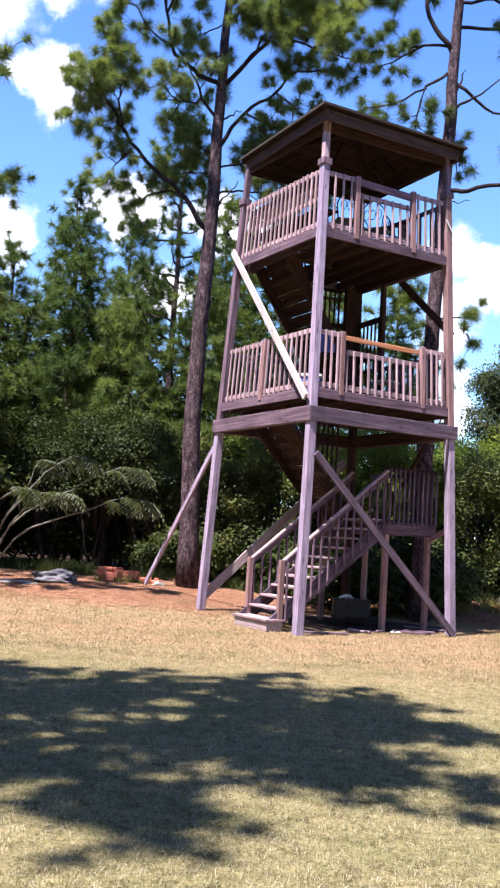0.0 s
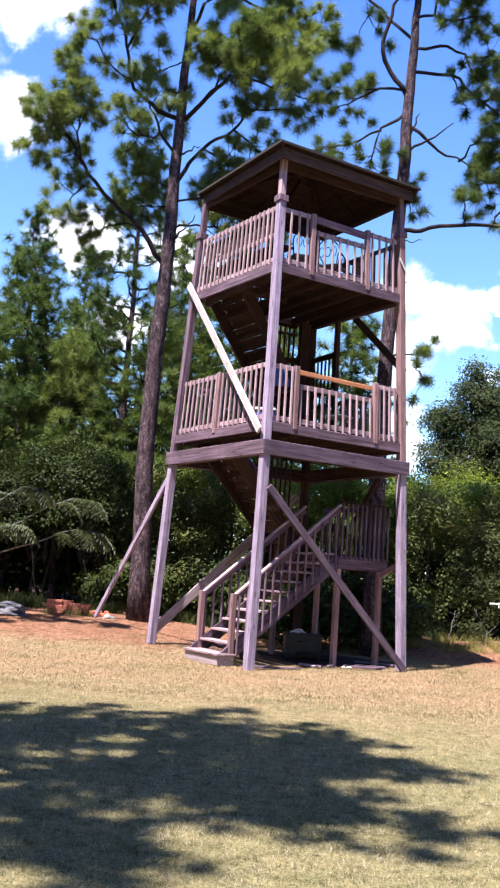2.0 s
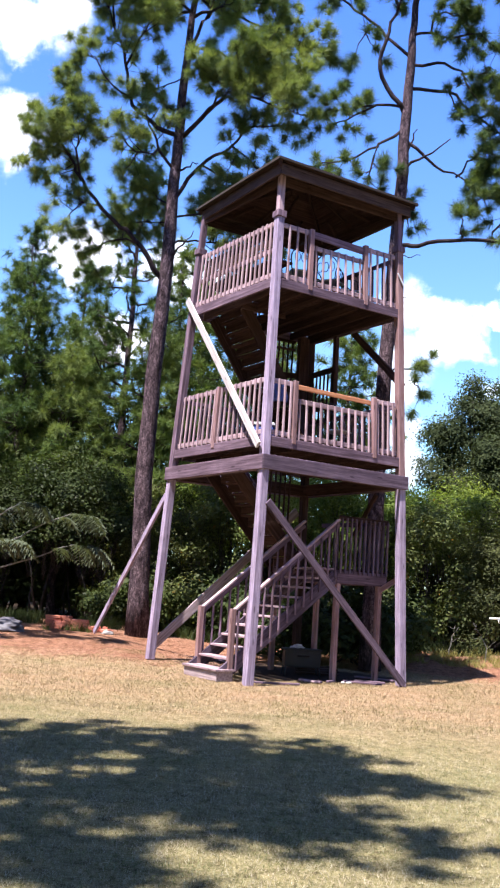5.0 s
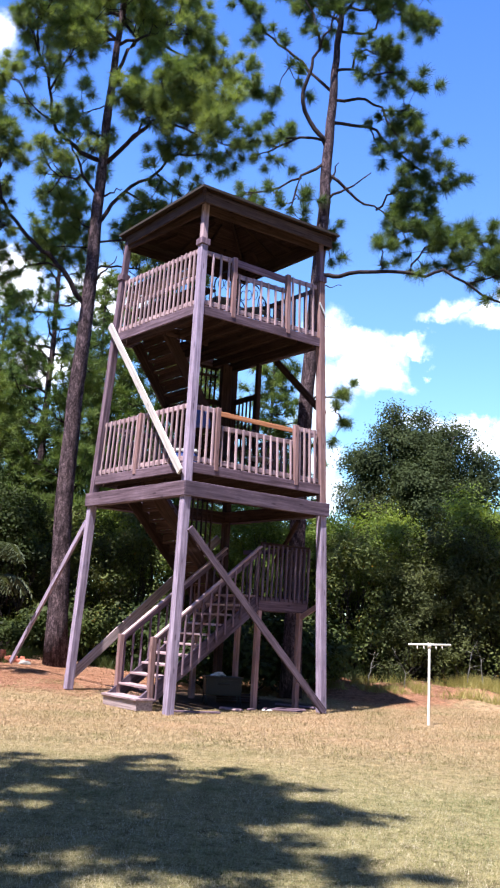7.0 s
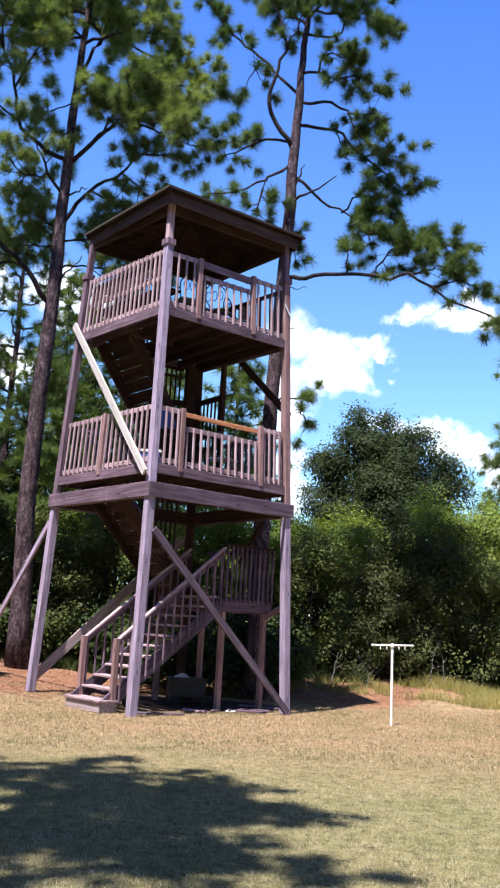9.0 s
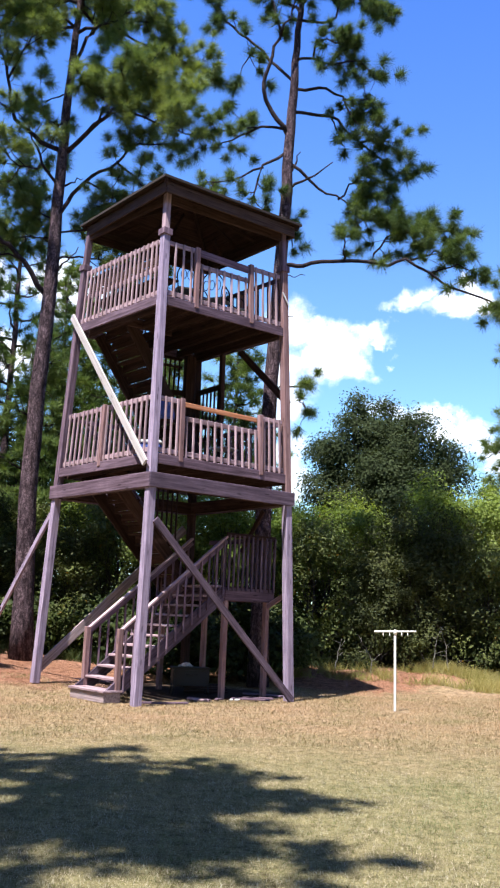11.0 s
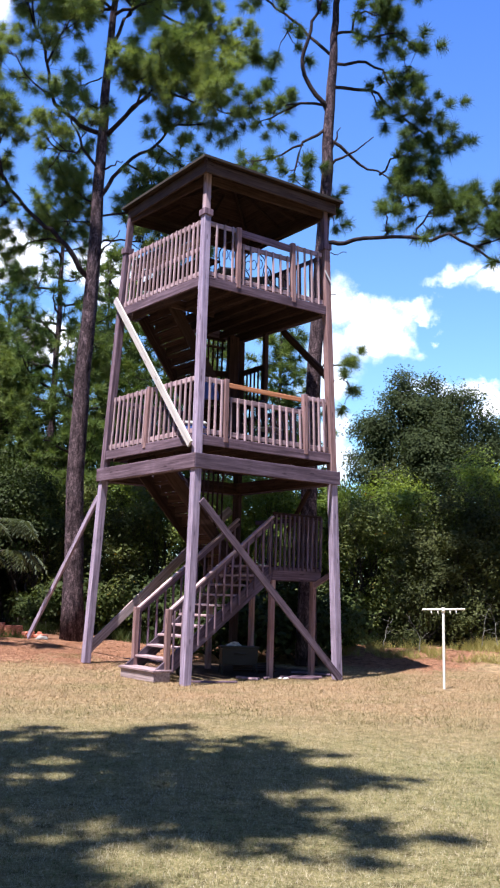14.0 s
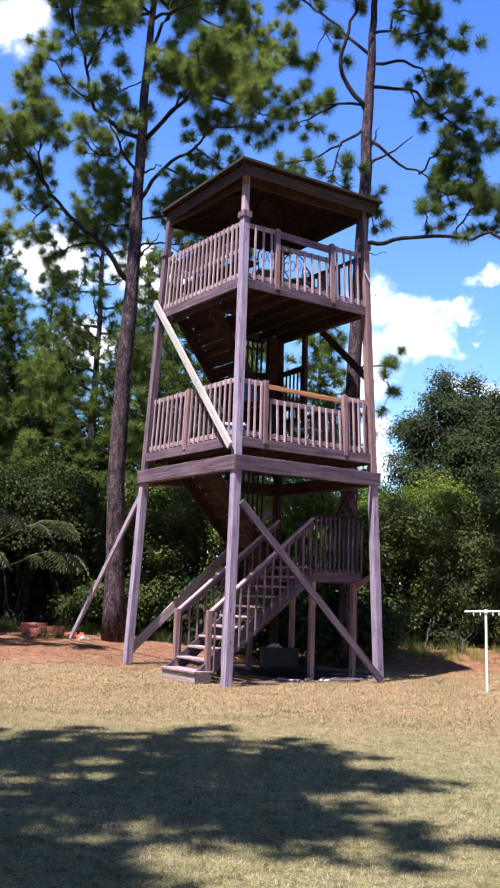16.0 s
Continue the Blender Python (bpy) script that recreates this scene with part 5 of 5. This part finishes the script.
    pine("pine_tree", [Q(0.30, 0.2), Q(0.28, 4.0), Q(0.36, 7.5), Q(0.5, 10.9), Q(0.55, 12.9), Q(0.62, 14.4), Q(0.64, 15.4), Q(0.75, 17.0), Q(0.8, 19.0)], (0.2, 0.05), limbs, 42,
         "tall longleaf pine with open crooked limbs behind the tower", 4.8, 260, 0.29, 0.0105, twig=0.72, bare=0.3, cluster=2)
    # a pine past the lawn's other side, whose boughs reach in
    rng = rng_of(43)
    x, y = -10.8, 19.3
    limbs = whorls(lambda z: Vector((x, y, z)), 8.0, 16, 2.7, 1.0, rng, 20)
    pine("pine_tree", [(x, y, 0.2), (x + 0.1, y, 7), (x, y, 16.5)], (0.24, 0.05), limbs, 44, "tall longleaf pine at the edge of the lawn", 4.5, 160, 0.30, 0.013, twig=0.8, cluster=2)
    # two unseen pines beside the lawn, placed to cast the shadow on it
    for x, y, reach, count, seed in ((-5.5, 2.75, 3.5, 32, 45), (-9.6, 2.95, 3.5, 28, 55)):
        limbs = whorls(lambda z: Vector((x, y, z)), 12.2, 16.8, reach, 2.1, rng, count, 0.1, 1.6)
        # limbs on the side of the open lawn are shortened to trim that shadow
        limbs = [([a, a.lerp(b, 0.66), a.lerp(c, 0.66)], r, leafy) if (c - a).y < -0.8 and i % 5 else ([a, b, c], r, leafy) for i, ((a, b, c), r, leafy) in enumerate(limbs)]
        pine("pine_tree", [(x, y, 0.0), (x + 0.1, y, 9), (x, y, 17.7)], (0.26, 0.06), limbs, seed, "tall longleaf pine that shades the lawn", 4.6, 28, 0.36, 0.075, cluster=3)


def build_mimosa():
    """Feathery small tree with pale arching branches, its fans of twice-divided leaves at their ends."""
    rng = rng_of(51)
    base = Vector((-9.6, 21.0, ground_height(-9.6, 21.0)))
    tree = thing("mimosa_tree", base, "small feathery mimosa with pale arching branches", "tree")
    ends = [((-9.0, 20.9, 1.1), (-8.56, 20.8, 1.49), (-8.0, 20.8, 1.74), (-7.3, 20.8, 1.96), (-6.8, 20.8, 2.19), (-6.33, 20.8, 2.36)),
            ((-9.1, 20.9, 1.4), (-8.51, 20.8, 1.96), (-7.67, 20.8, 2.42), (-6.86, 20.8, 2.88), (-6.42, 20.8, 3.02)),
            ((-9.2, 20.9, 1.6), (-8.6, 20.7, 2.3), (-8.16, 20.6, 2.77), (-7.85, 20.6, 3.01), (-7.55, 20.6, 3.22)),
            ((-9.2, 21.0, 1.7), (-8.75, 21.0, 2.4), (-8.55, 21.0, 2.9), (-8.45, 21.0, 3.1)),
            ((-9.0, 20.8, 1.5), (-8.5, 20.5, 2.0), (-8.15, 20.4, 2.3), (-7.9, 20.4, 2.38)),
            ((-9.5, 20.7, 1.5), (-9.2, 20.4, 2.0), (-8.8, 20.3, 2.3), (-8.6, 20.2, 2.4)),
            ((-10.1, 20.8, 1.6), (-10.6, 20.6, 2.4), (-11.2, 20.5, 2.9), (-11.7, 20.4, 3.0))]
    verts = []
    for pts in ends:
        bm = bmesh.new()
        lp = smooth_path([base, *pts], 16, rng, 0.01)
        tube(bm, lp, [0.024 * (1 - 0.05 * i) + 0.006 for i in range(17)], 6)
        hung(part("branch", bm, TWIG), tree)
        ahead = (lp[-1] - lp[-3]).normalized()
        ahead.z = 0.1
        tip = lp[-1]
        for j in range(22):
            node = lp[14] if j < 3 else tip + ahead * 0.13 * (j % 4) + Vector((0, 0, -0.02 * (j % 4)))
            turn = rng.uniform(-2.0, 2.0)
            w = Vector((ahead.x * math.cos(turn) - 0.8 * math.sin(turn), ahead.y + math.sin(turn) * 0.8, 0.12)).normalized()
            if w.x < -0.4:
                w.x = -w.x
            ln = rng.uniform(0.36, 0.58)
            sd = w.cross(Vector((0, 0, 1))).normalized()
            for i in range(11):
                f = 0.16 + 0.84 * i / 10
                c = node + w * ln * f + Vector((0, 0, 0.12 * f - 1.0 * ln * f * f))
                for sg in (-1, 1):
                    pl = 0.19 * (1.1 - abs(f - 0.5) * 1.1) * rng.uniform(0.85, 1.1)
                    end = c + sd * sg * pl * rng.uniform(0.7, 1.0) + w * rng.uniform(0.02, 0.09) + Vector((0, 0, -rng.uniform(0.06, 0.15)))
                    mid = (c + end) / 2 + Vector((0, 0, 0.012))
                    verts += [c, mid + w * 0.019, end, mid - w * 0.019]
    me = mesh_from_arrays("leaves", np.array([tuple(v) for v in verts]), 4, np.arange(len(verts)))
    hung(link_mesh("leaves", me, MIMOSA), tree)


def blades(name, n, x0, x1, y0, y1, height, width, seed, label, mat, power=1.0, keep=None, lie=0.0):
    """A stretch of grass: single blades, leaning at random, thinning with the distance."""
    rng = rng_of(seed)
    y = y0 + (y1 - y0) * rng.uniform(0, 1, n) ** power
    x = x0 + (x1 - x0) * rng.uniform(0, 1, n)
    inside = np.abs(x + 0.06 * y) < 0.36 * y + 1.2
    x, y = x[inside], y[inside]
    if keep:
        m = np.array([keep(a, b) for a, b in zip(x, y)])
        x, y = x[m], y[m]
    n = len(x)
    z = np.array([ground_height(a, b) for a, b in zip(x, y)])
    h = height * rng.uniform(0.45, 1.25, n)
    a = rng.uniform(0, 6.283, n)
    lean = rng.uniform(0.2, 1.1, n) * h + lie * rng.uniform(0.5, 1.0, n)
    b = rng.uniform(0, 6.283, n)
    w = width * rng.uniform(0.6, 1.3, n) / 2
    base = np.stack([x, y, z - 0.004], 1)
    side = np.stack([np.cos(b) * w, np.sin(b) * w, np.zeros(n)], 1)
    tip = base + np.stack([np.cos(a) * lean, np.sin(a) * lean, h], 1)
    verts = np.stack([base - side, base + side, tip], 1).reshape(-1, 3)
    me = mesh_from_arrays(name, verts, 3, np.arange(len(verts)))
    return tagged(link_mesh(name, me, mat), label, "grass", kind="stuff")


def build_grass():
    blades("lawn_grass", 380000, -7, 5.5, 3.6, 13.0, 0.029, 0.0048, 61, "short green and straw-coloured lawn grass", BLADE, 1.25)
    blades("dry_lawn_grass", 220000, -11, 9, 12.5, 24.5, 0.038, 0.011, 62, "short dry tan lawn grass by the tower", BLADE, keep=lambda x, y: (y < 22.3 + 0.5 * noise.noise((x, y, 9.0)) or x < 0.8) and (x - 2.75) ** 2 + (y - 17.9) ** 2 > 0.06 and ((x + 1.3) / 2.3) ** 2 + ((y - 20.2) / 1.7) ** 2 + 0.5 * noise.noise((x * 1.4, y * 1.4, 7.0)) > 1.0 and ((x + 6.5) / 4.6) ** 2 + ((y - 23.0) / 3.9) ** 2 + 0.9 * noise.noise((x * 0.9, y * 0.9, 1.0)) > 0.85)
    blades("pine_litter", 70000, -12, -1.5, 18.6, 26.5, 0.018, 0.018, 66, "fallen brown pine needles on the bank", LITTER, lie=0.16, keep=lambda x, y: ((x + 6.5) / 5.0) ** 2 + ((y - 23.0) / 4.2) ** 2 + 0.9 * noise.noise((x * 0.9, y * 0.9, 1.0)) < 1.0)
    blades("bank_litter", 14000, 0.6, 4.4, 22.2, 25.6, 0.02, 0.014, 67, "fallen brown needles along the wood's edge", LITTER, lie=0.15)
    blades("brick_weeds", 900, -7.5, -5.9, 22.75, 23.2, 0.22, 0.014, 68, "small green weeds in front of the brick stack", LEAF, keep=lambda x, y: noise.noise((x * 2.2, y * 2.2, 3.0)) > 0.05)
    edge = lambda x, y: y > 22.8 + 0.8 * noise.noise((x * 0.8, 0, 0)) and noise.noise((x * 0.9, y * 0.9, 2.0)) > -0.15
    blades("tall_grass", 26000, 4.3, 11.5, 22.6, 25.2, 0.31, 0.013, 64, "tall yellow-green grass along the wood's edge", TALL, keep=edge)
    blades("bank_weeds", 4200, 1.0, 4.8, 23.1, 24.5, 0.24, 0.012, 69, "ragged dull green weeds along the low bank", TALL, keep=lambda x, y: noise.noise((x * 1.7, y * 1.7, 11.0)) > 0.08)
    blades("wood_edge_weeds", 16000, -13, 3.2, 24.4, 26.4, 0.32, 0.016, 65, "low weeds along the dark wood's edge", LEAF_DARK, keep=lambda x, y: noise.noise((x * 0.7, y * 0.7, 5.0)) > 0.0)


TALL = foliage("tall_grass_blades", [(0.08, 0.09, 0.03), (0.24, 0.225, 0.075), (0.44, 0.38, 0.18)], 0.3, 0.6)


# ---- loose things ----
def rounded_box(bm, size, at, bevel=0.02, seg=2):
    m = Matrix.Translation(at) @ Matrix.Diagonal((*size, 1))
    r = bmesh.ops.create_cube(bm, size=1, matrix=m)
    edges = list({e for v in r["verts"] for e in v.link_edges})
    bmesh.ops.bevel(bm, geom=edges, offset=bevel, segments=seg, affect="EDGES")


def lump(bm, at, size, seed, rough=0.22, sub=3):
    """An uneven rounded lump."""
    r = bmesh.ops.create_icosphere(bm, subdivisions=sub, radius=1)
    for v in r["verts"]:
        n = noise.noise(v.co * 1.4 + Vector((seed, 0, 0))) + 0.5 * noise.noise(v.co * 3.1 + Vector((0, seed, 0)))
        v.co = Vector(at) + Vector((v.co.x * size[0], v.co.y * size[1], max(v.co.z, -0.35) * size[2])) * (1 + rough * n)
    for f in bm.faces:
        f.smooth = True


def build_pole():
    """White pipe pole with a crossbar and small hooks."""
    x, y = 2.75, 18.0
    pole = thing("clothes_pole", (x, y, 0), "thin white pipe pole with crossbar and hooks on the lawn", "pole")
    bm = bmesh.new()
    tube(bm, [(-0.02 * i / 12, 0, -0.1 + 0.125 * i) for i in range(13)], [0.023] * 13, 12)
    part("post", bm, WHITE, pole)
    bm = bmesh.new()
    tube(bm, [(-0.40, 0, 1.405), (0, 0, 1.42), (0.37, 0, 1.435)], [0.017] * 3, 12)
    part("crossbar", bm, WHITE, pole)
    bm = bmesh.new()
    tube(bm, [(-0.02, 0, 1.36), (-0.02, 0, 1.45)], [0.033, 0.033], 12)
    part("fitting", bm, WHITE, pole)
    for dx in (-0.24, -0.12, 0.10, 0.21):
        bm = bmesh.new()
        z = 1.42 + dx * 0.04
        tube(bm, [(dx, 0, z), (dx, -0.005, z - 0.06), (dx + 0.012, -0.01, z - 0.085)], [0.009, 0.009, 0.006], 6)
        part("hook", bm, WHITE, pole)


def build_bricks():
    """A low stack of loose red bricks on the needle-strewn bank."""
    rnd = random.Random(8)
    cx, cy = -6.95, 23.35
    g = ground_height(cx, cy)
    stack = thing("brick_stack", (cx, cy, g), "low loose stack of red bricks on the bank", "bricks")
    rows = [(0, 7, 0.0), (1, 6, -0.05), (2, 5, -0.12), (3, 5, -0.15), (4, 3, -0.2)]
    for layer, n, shift in rows:
        for row in range(2):
            for i in range(n):
                x = -0.62 + i * 0.215 + shift * 0.2 + rnd.uniform(-0.02, 0.02)
                ob = bar("brick", (0, 0, 0), (0.2, 0, 0), 0.095, 0.062, BRICK, stack)
                ob.matrix_basis = pose(x + 0.1, row * 0.12 - 0.06 + rnd.uniform(-0.02, 0.02), 0.03 + layer * 0.065, 0, 0, rnd.uniform(-9, 9))
    for i in range(9):
        ob = bar("brick", (0, 0, 0), (0.2, 0, 0), 0.095, 0.062, BRICK, stack)
        dx, dy = rnd.uniform(0.45, 1.0), rnd.uniform(-0.35, 0.1)
        ob.matrix_basis = pose(dx, dy, 0.035 + 0.055 * (i % 2), rnd.uniform(-12, 12), rnd.uniform(-8, 8), rnd.uniform(0, 180))


def build_clutter():
    # covered heap at the lawn's edge
    x, y = -8.15, 21.9
    heap = bmesh.new()
    lump(heap, (0, 0, 0.08), (0.5, 0.35, 0.19), 3.3, 0.55, 4)
    ob = part("tarpaulin_mound", heap, TARP)
    ob.matrix_basis = pose(x, y, ground_height(x, y), 0, 0, 15)
    tagged(ob, "small grey heap under a crumpled cover on the bank", "heap")
    # Flattened lump that stands in for a pale patch of ground.
    slab = bmesh.new()
    lump(slab, (0, 0, 0.0), (0.5, 0.3, 0.05), 6.1, 0.4, 4)
    ob = part("stone", slab, CONCRETE)
    ob.matrix_basis = pose(-8.9, 21.3, ground_height(-8.9, 21.3), 0, 0, -8)
    tagged(ob, "flat lump in place of a pale ground patch on the bank", "stone")
    slab = bmesh.new()
    lump(slab, (0, 0, 0.02), (0.15, 0.12, 0.07), 9.1, 0.35)
    ob = part("stone", slab, CONCRETE)
    ob.matrix_basis = pose(-5.95, 23.0, ground_height(-5.95, 23.0), 0, 0, 20)
    tagged(ob, "pale small stone beside the bricks", "stone")

    # bare dead branches in front of the thicket
    rng = rng_of(71)
    for x, y, high, lean in ((4.6, 24.2, 1.25, 0.5), (5.0, 24.3, 1.0, -0.2), (3.1, 24.0, 0.9, -0.5), (2.2, 23.9, 0.8, 0.2)):
        bm = bmesh.new()
        top = Vector((lean * 0.6, 0.1, high))
        lp = smooth_path([(0, 0, -0.05), (lean * 0.15, 0, high * 0.5), top], 8, rng, 0.02)
        tube(bm, lp, [0.016 - 0.0014 * i for i in range(9)], 5)
        for k in range(5):
            q = lp[3 + k]
            tube(bm, smooth_path([q, q + Vector((rng.uniform(-0.25, 0.25), rng.uniform(-0.1, 0.1), rng.uniform(0.0, 0.2)))], 3, rng, 0.015), [0.008, 0.007, 0.005, 0.003], 4)
        ob = part("dead_branch", bm, TWIG)
        ob.matrix_basis = Matrix.Translation((x, y, ground_height(x, y)))
        tagged(ob, "bare pale dead branch standing at the wood's edge", "branch", "dead branches at the wood's edge")

    # dark barbecue cart under the stair
    at = uv(0.66, 0.02, 0)
    cart = thing("barbecue_cart", at, "dark metal barbecue cart stored under the stair", "barbecue")
    cart.matrix_basis = Matrix.Translation(at) @ pose(0, 0, 0, 0, 0, 12)
    bm = bmesh.new()
    rounded_box(bm, (0.72, 0.42, 0.32), (0, 0, 0.34), 0.02)
    part("body", bm, DARK_METAL, cart)
    bm = bmesh.new()
    rounded_box(bm, (0.78, 0.46, 0.035), (0, 0, 0.518), 0.012)
    part("lid", bm, DARK_METAL, cart)
    for sx in (-1, 1):
        for sy in (-1, 1):
            bm = bmesh.new()
            tube(bm, [(sx * 0.33, sy * 0.18, 0.21), (sx * 0.36, sy * 0.2, 0.0)], [0.018, 0.018], 8)
            part("leg", bm, DARK_METAL, cart)
    bm = bmesh.new()
    tube(bm, [(-0.12, -0.23, 0.4), (0.12, -0.23, 0.4)], [0.012, 0.012], 8)
    part("handle", bm, DARK_METAL, cart)
    bm = bmesh.new()
    lump(bm, (0, 0, 0.02), (0.11, 0.09, 0.06), 2.2, 0.7, 4)
    ob = part("crumpled_sheet", bm, PLASTIC_WHITE)
    ob.matrix_basis = Matrix.Translation(at + Vector((-0.1, 0.0, 0.545)))
    tagged(ob, "small crumpled pale sheet on the barbecue cart", "sheet")

    # a wheelbarrow wheel leaning in the shade
    at = uv(-1.02, -0.60, 0)
    wheel = thing("spare_wheel", at + Vector((0, 0, 0.19)), "black rubber spare wheel leaning under the stair", "wheel")
    wheel.matrix_basis = Matrix.Translation(at + Vector((0, 0, 0.19))) @ pose(0, 0, 0, 80, 0, 40)
    bm = bmesh.new()
    ring = [[bm.verts.new(((0.15 + 0.045 * math.cos(b)) * math.cos(a), (0.15 + 0.045 * math.cos(b)) * math.sin(a), 0.05 * math.sin(b)))
             for b in [j * math.pi / 4 for j in range(8)]] for a in [i * math.pi / 14 for i in range(28)]]
    for i in range(28):
        for j in range(8):
            f = bm.faces.new((ring[i][j], ring[(i + 1) % 28][j], ring[(i + 1) % 28][(j + 1) % 8], ring[i][(j + 1) % 8]))
            f.smooth = True
    part("tyre", bm, RUBBER, wheel)
    bm = bmesh.new()
    bmesh.ops.create_cone(bm, segments=20, radius1=0.11, radius2=0.11, depth=0.03, cap_ends=True)
    bmesh.ops.create_cone(bm, segments=12, radius1=0.03, radius2=0.03, depth=0.08, cap_ends=True)
    part("rim", bm, DARK_METAL, wheel)

    # boards and scraps lying about
    def lying(u, v, length, turn, w=0.09, mat=WOOD, label="grey loose board lying under the tower", lift=0.0):
        c = uv(u, v, 0)
        c.z = ground_height(c.x, c.y) + 0.035 + lift
        d = Vector((math.cos(radians(turn)), math.sin(radians(turn)), 0)) * length / 2
        ob = bar("board", c - d, c + d, w, 0.035, mat)
        tagged(ob, label, "board", "loose boards under the tower")
    lying(1.05, -1.45, 0.75, -12, 0.07)
    lying(1.35, -1.30, 0.6, 2)
    lying(0.05, -1.15, 0.55, -42, 0.06)
    lying(-0.05, -1.25, 0.5, -35, 0.04, WOOD_PALE)
    lying(0.40, -1.30, 0.2, 60, 0.06)
    lying(-1.05, -1.50, 1.0, 18, 0.09, WOOD, "weathered dark board lying beside the tower leg")
    # Light boards given the dark wood, so the landing's shade is in their colour.
    for i in range(4):
        lying(1.25 + 0.06 * i, 0.25 + 0.1 * i, 0.9, 5 + 7 * i, 0.12, WOOD_DARK, "board stacked under the landing, toned dark for its shade", 0.035 * i)
    lying(1.95, -0.9, 1.1, -25, 0.09, WOOD, "weathered board lying beside the tower leg")
    lying(-0.2, 2.2, 1.4, -20, 0.1, WOOD, "weathered board lying on the needles")
    for i, (u, v) in enumerate(((0.72, -1.42), (0.66, -1.35), (0.80, -1.38))):
        bm = bmesh.new()
        lump(bm, (0, 0, 0.012), (0.035, 0.025, 0.02), 4.0 + i, 0.5, 2)
        ob = part("plastic_scrap", bm, PLASTIC_WHITE)
        ob.matrix_basis = Matrix.Translation(uv(u, v, 0.01 + ground_height(*uv(u, v, 0).xy)))
        tagged(ob, "small white plastic scrap on the ground", "scrap", "scraps under the tower")


def metal_chair(at, turn, label):
    """Garden chair with a looped metal back."""
    ch = thing("patio_chair", at, label, "chair", "chairs on the tower")
    ch.matrix_basis = Matrix.Translation(at) @ pose(0, 0, 0, 0, 0, turn)
    for sx in (-1, 1):
        bm = bmesh.new()
        tube(bm, smooth_path([(sx * 0.24, -0.22, 0), (sx * 0.23, -0.2, 0.42), (sx * 0.25, -0.05, 0.62), (sx * 0.24, 0.2, 0.64)], 10, rng_of(1)), [0.012] * 11, 6)
        part("arm", bm, DARK_METAL, ch)
        bm = bmesh.new()
        tube(bm, [(sx * 0.22, 0.24, 0), (sx * 0.2, 0.2, 0.44)], [0.012, 0.012], 6)
        part("leg", bm, DARK_METAL, ch)
    bm = bmesh.new()
    rounded_box(bm, (0.46, 0.44, 0.03), (0, 0, 0.43), 0.012)
    part("seat", bm, PLASTIC_WHITE, ch)
    bm = bmesh.new()
    tube(bm, smooth_path([(-0.22, 0.2, 0.44), (-0.24, 0.26, 0.75), (0, 0.3, 0.95), (0.24, 0.26, 0.75), (0.22, 0.2, 0.44)], 20, rng_of(1)), [0.013] * 21, 6)
    part("back_hoop", bm, DARK_METAL, ch)
    for k in (-1, 0, 1):
        bm = bmesh.new()
        pts = [(k * 0.13 + 0.055 * math.cos(a), 0.26, 0.68 + 0.1 * math.sin(a)) for a in [i * math.pi / 8 for i in range(17)]]
        tube(bm, pts, [0.008] * 17, 5, False)
        part("back_scroll", bm, DARK_METAL, ch)
    return ch


def build_deck_things():
    metal_chair(uv(-0.55, -0.85, 7.457), 200, "dark metal patio chair with white seat on the top deck")
    metal_chair(uv(0.25, -0.80, 7.457), 160, "dark metal patio chair with white seat on the top deck")
    metal_chair(uv(0.95, -0.55, 7.457), 110, "dark metal patio chair with white seat on the top deck")
    at = uv(-1.0, -0.55, 4.417)
    box = thing("cool_box", at, "blue plastic cool box with white lid on the deck", "cool box")
    bm = bmesh.new()
    rounded_box(bm, (0.5, 0.34, 0.34), (0, 0, 0.17), 0.03)
    part("body", bm, BLUE, box)
    bm = bmesh.new()
    rounded_box(bm, (0.52, 0.36, 0.07), (0, 0, 0.375), 0.02)
    part("lid", bm, PLASTIC_WHITE, box)
    bm = bmesh.new()
    lump(bm, (0, 0, 0.0), (0.16, 0.05, 0.28), 5.5, 0.3)
    ob = part("towel", bm, BLUE)
    ob.matrix_basis = Matrix.Translation(leg("N", 5.2).lerp(leg("R", 5.2), 0.10) - face_out("N", "R") * 0.12)
    tagged(ob, "blue towel hung inside the deck railing", "towel")
    metal_chair(uv(0.55, -0.9, 4.417), 150, "dark metal patio chair with white seat on the lower deck")

build_tower()
build_roof()
build_stairs()
build_bench()
build_near_pines()
build_mimosa()
build_woods()
build_pole()
build_bricks()
build_clutter()
build_deck_things()
build_grass()
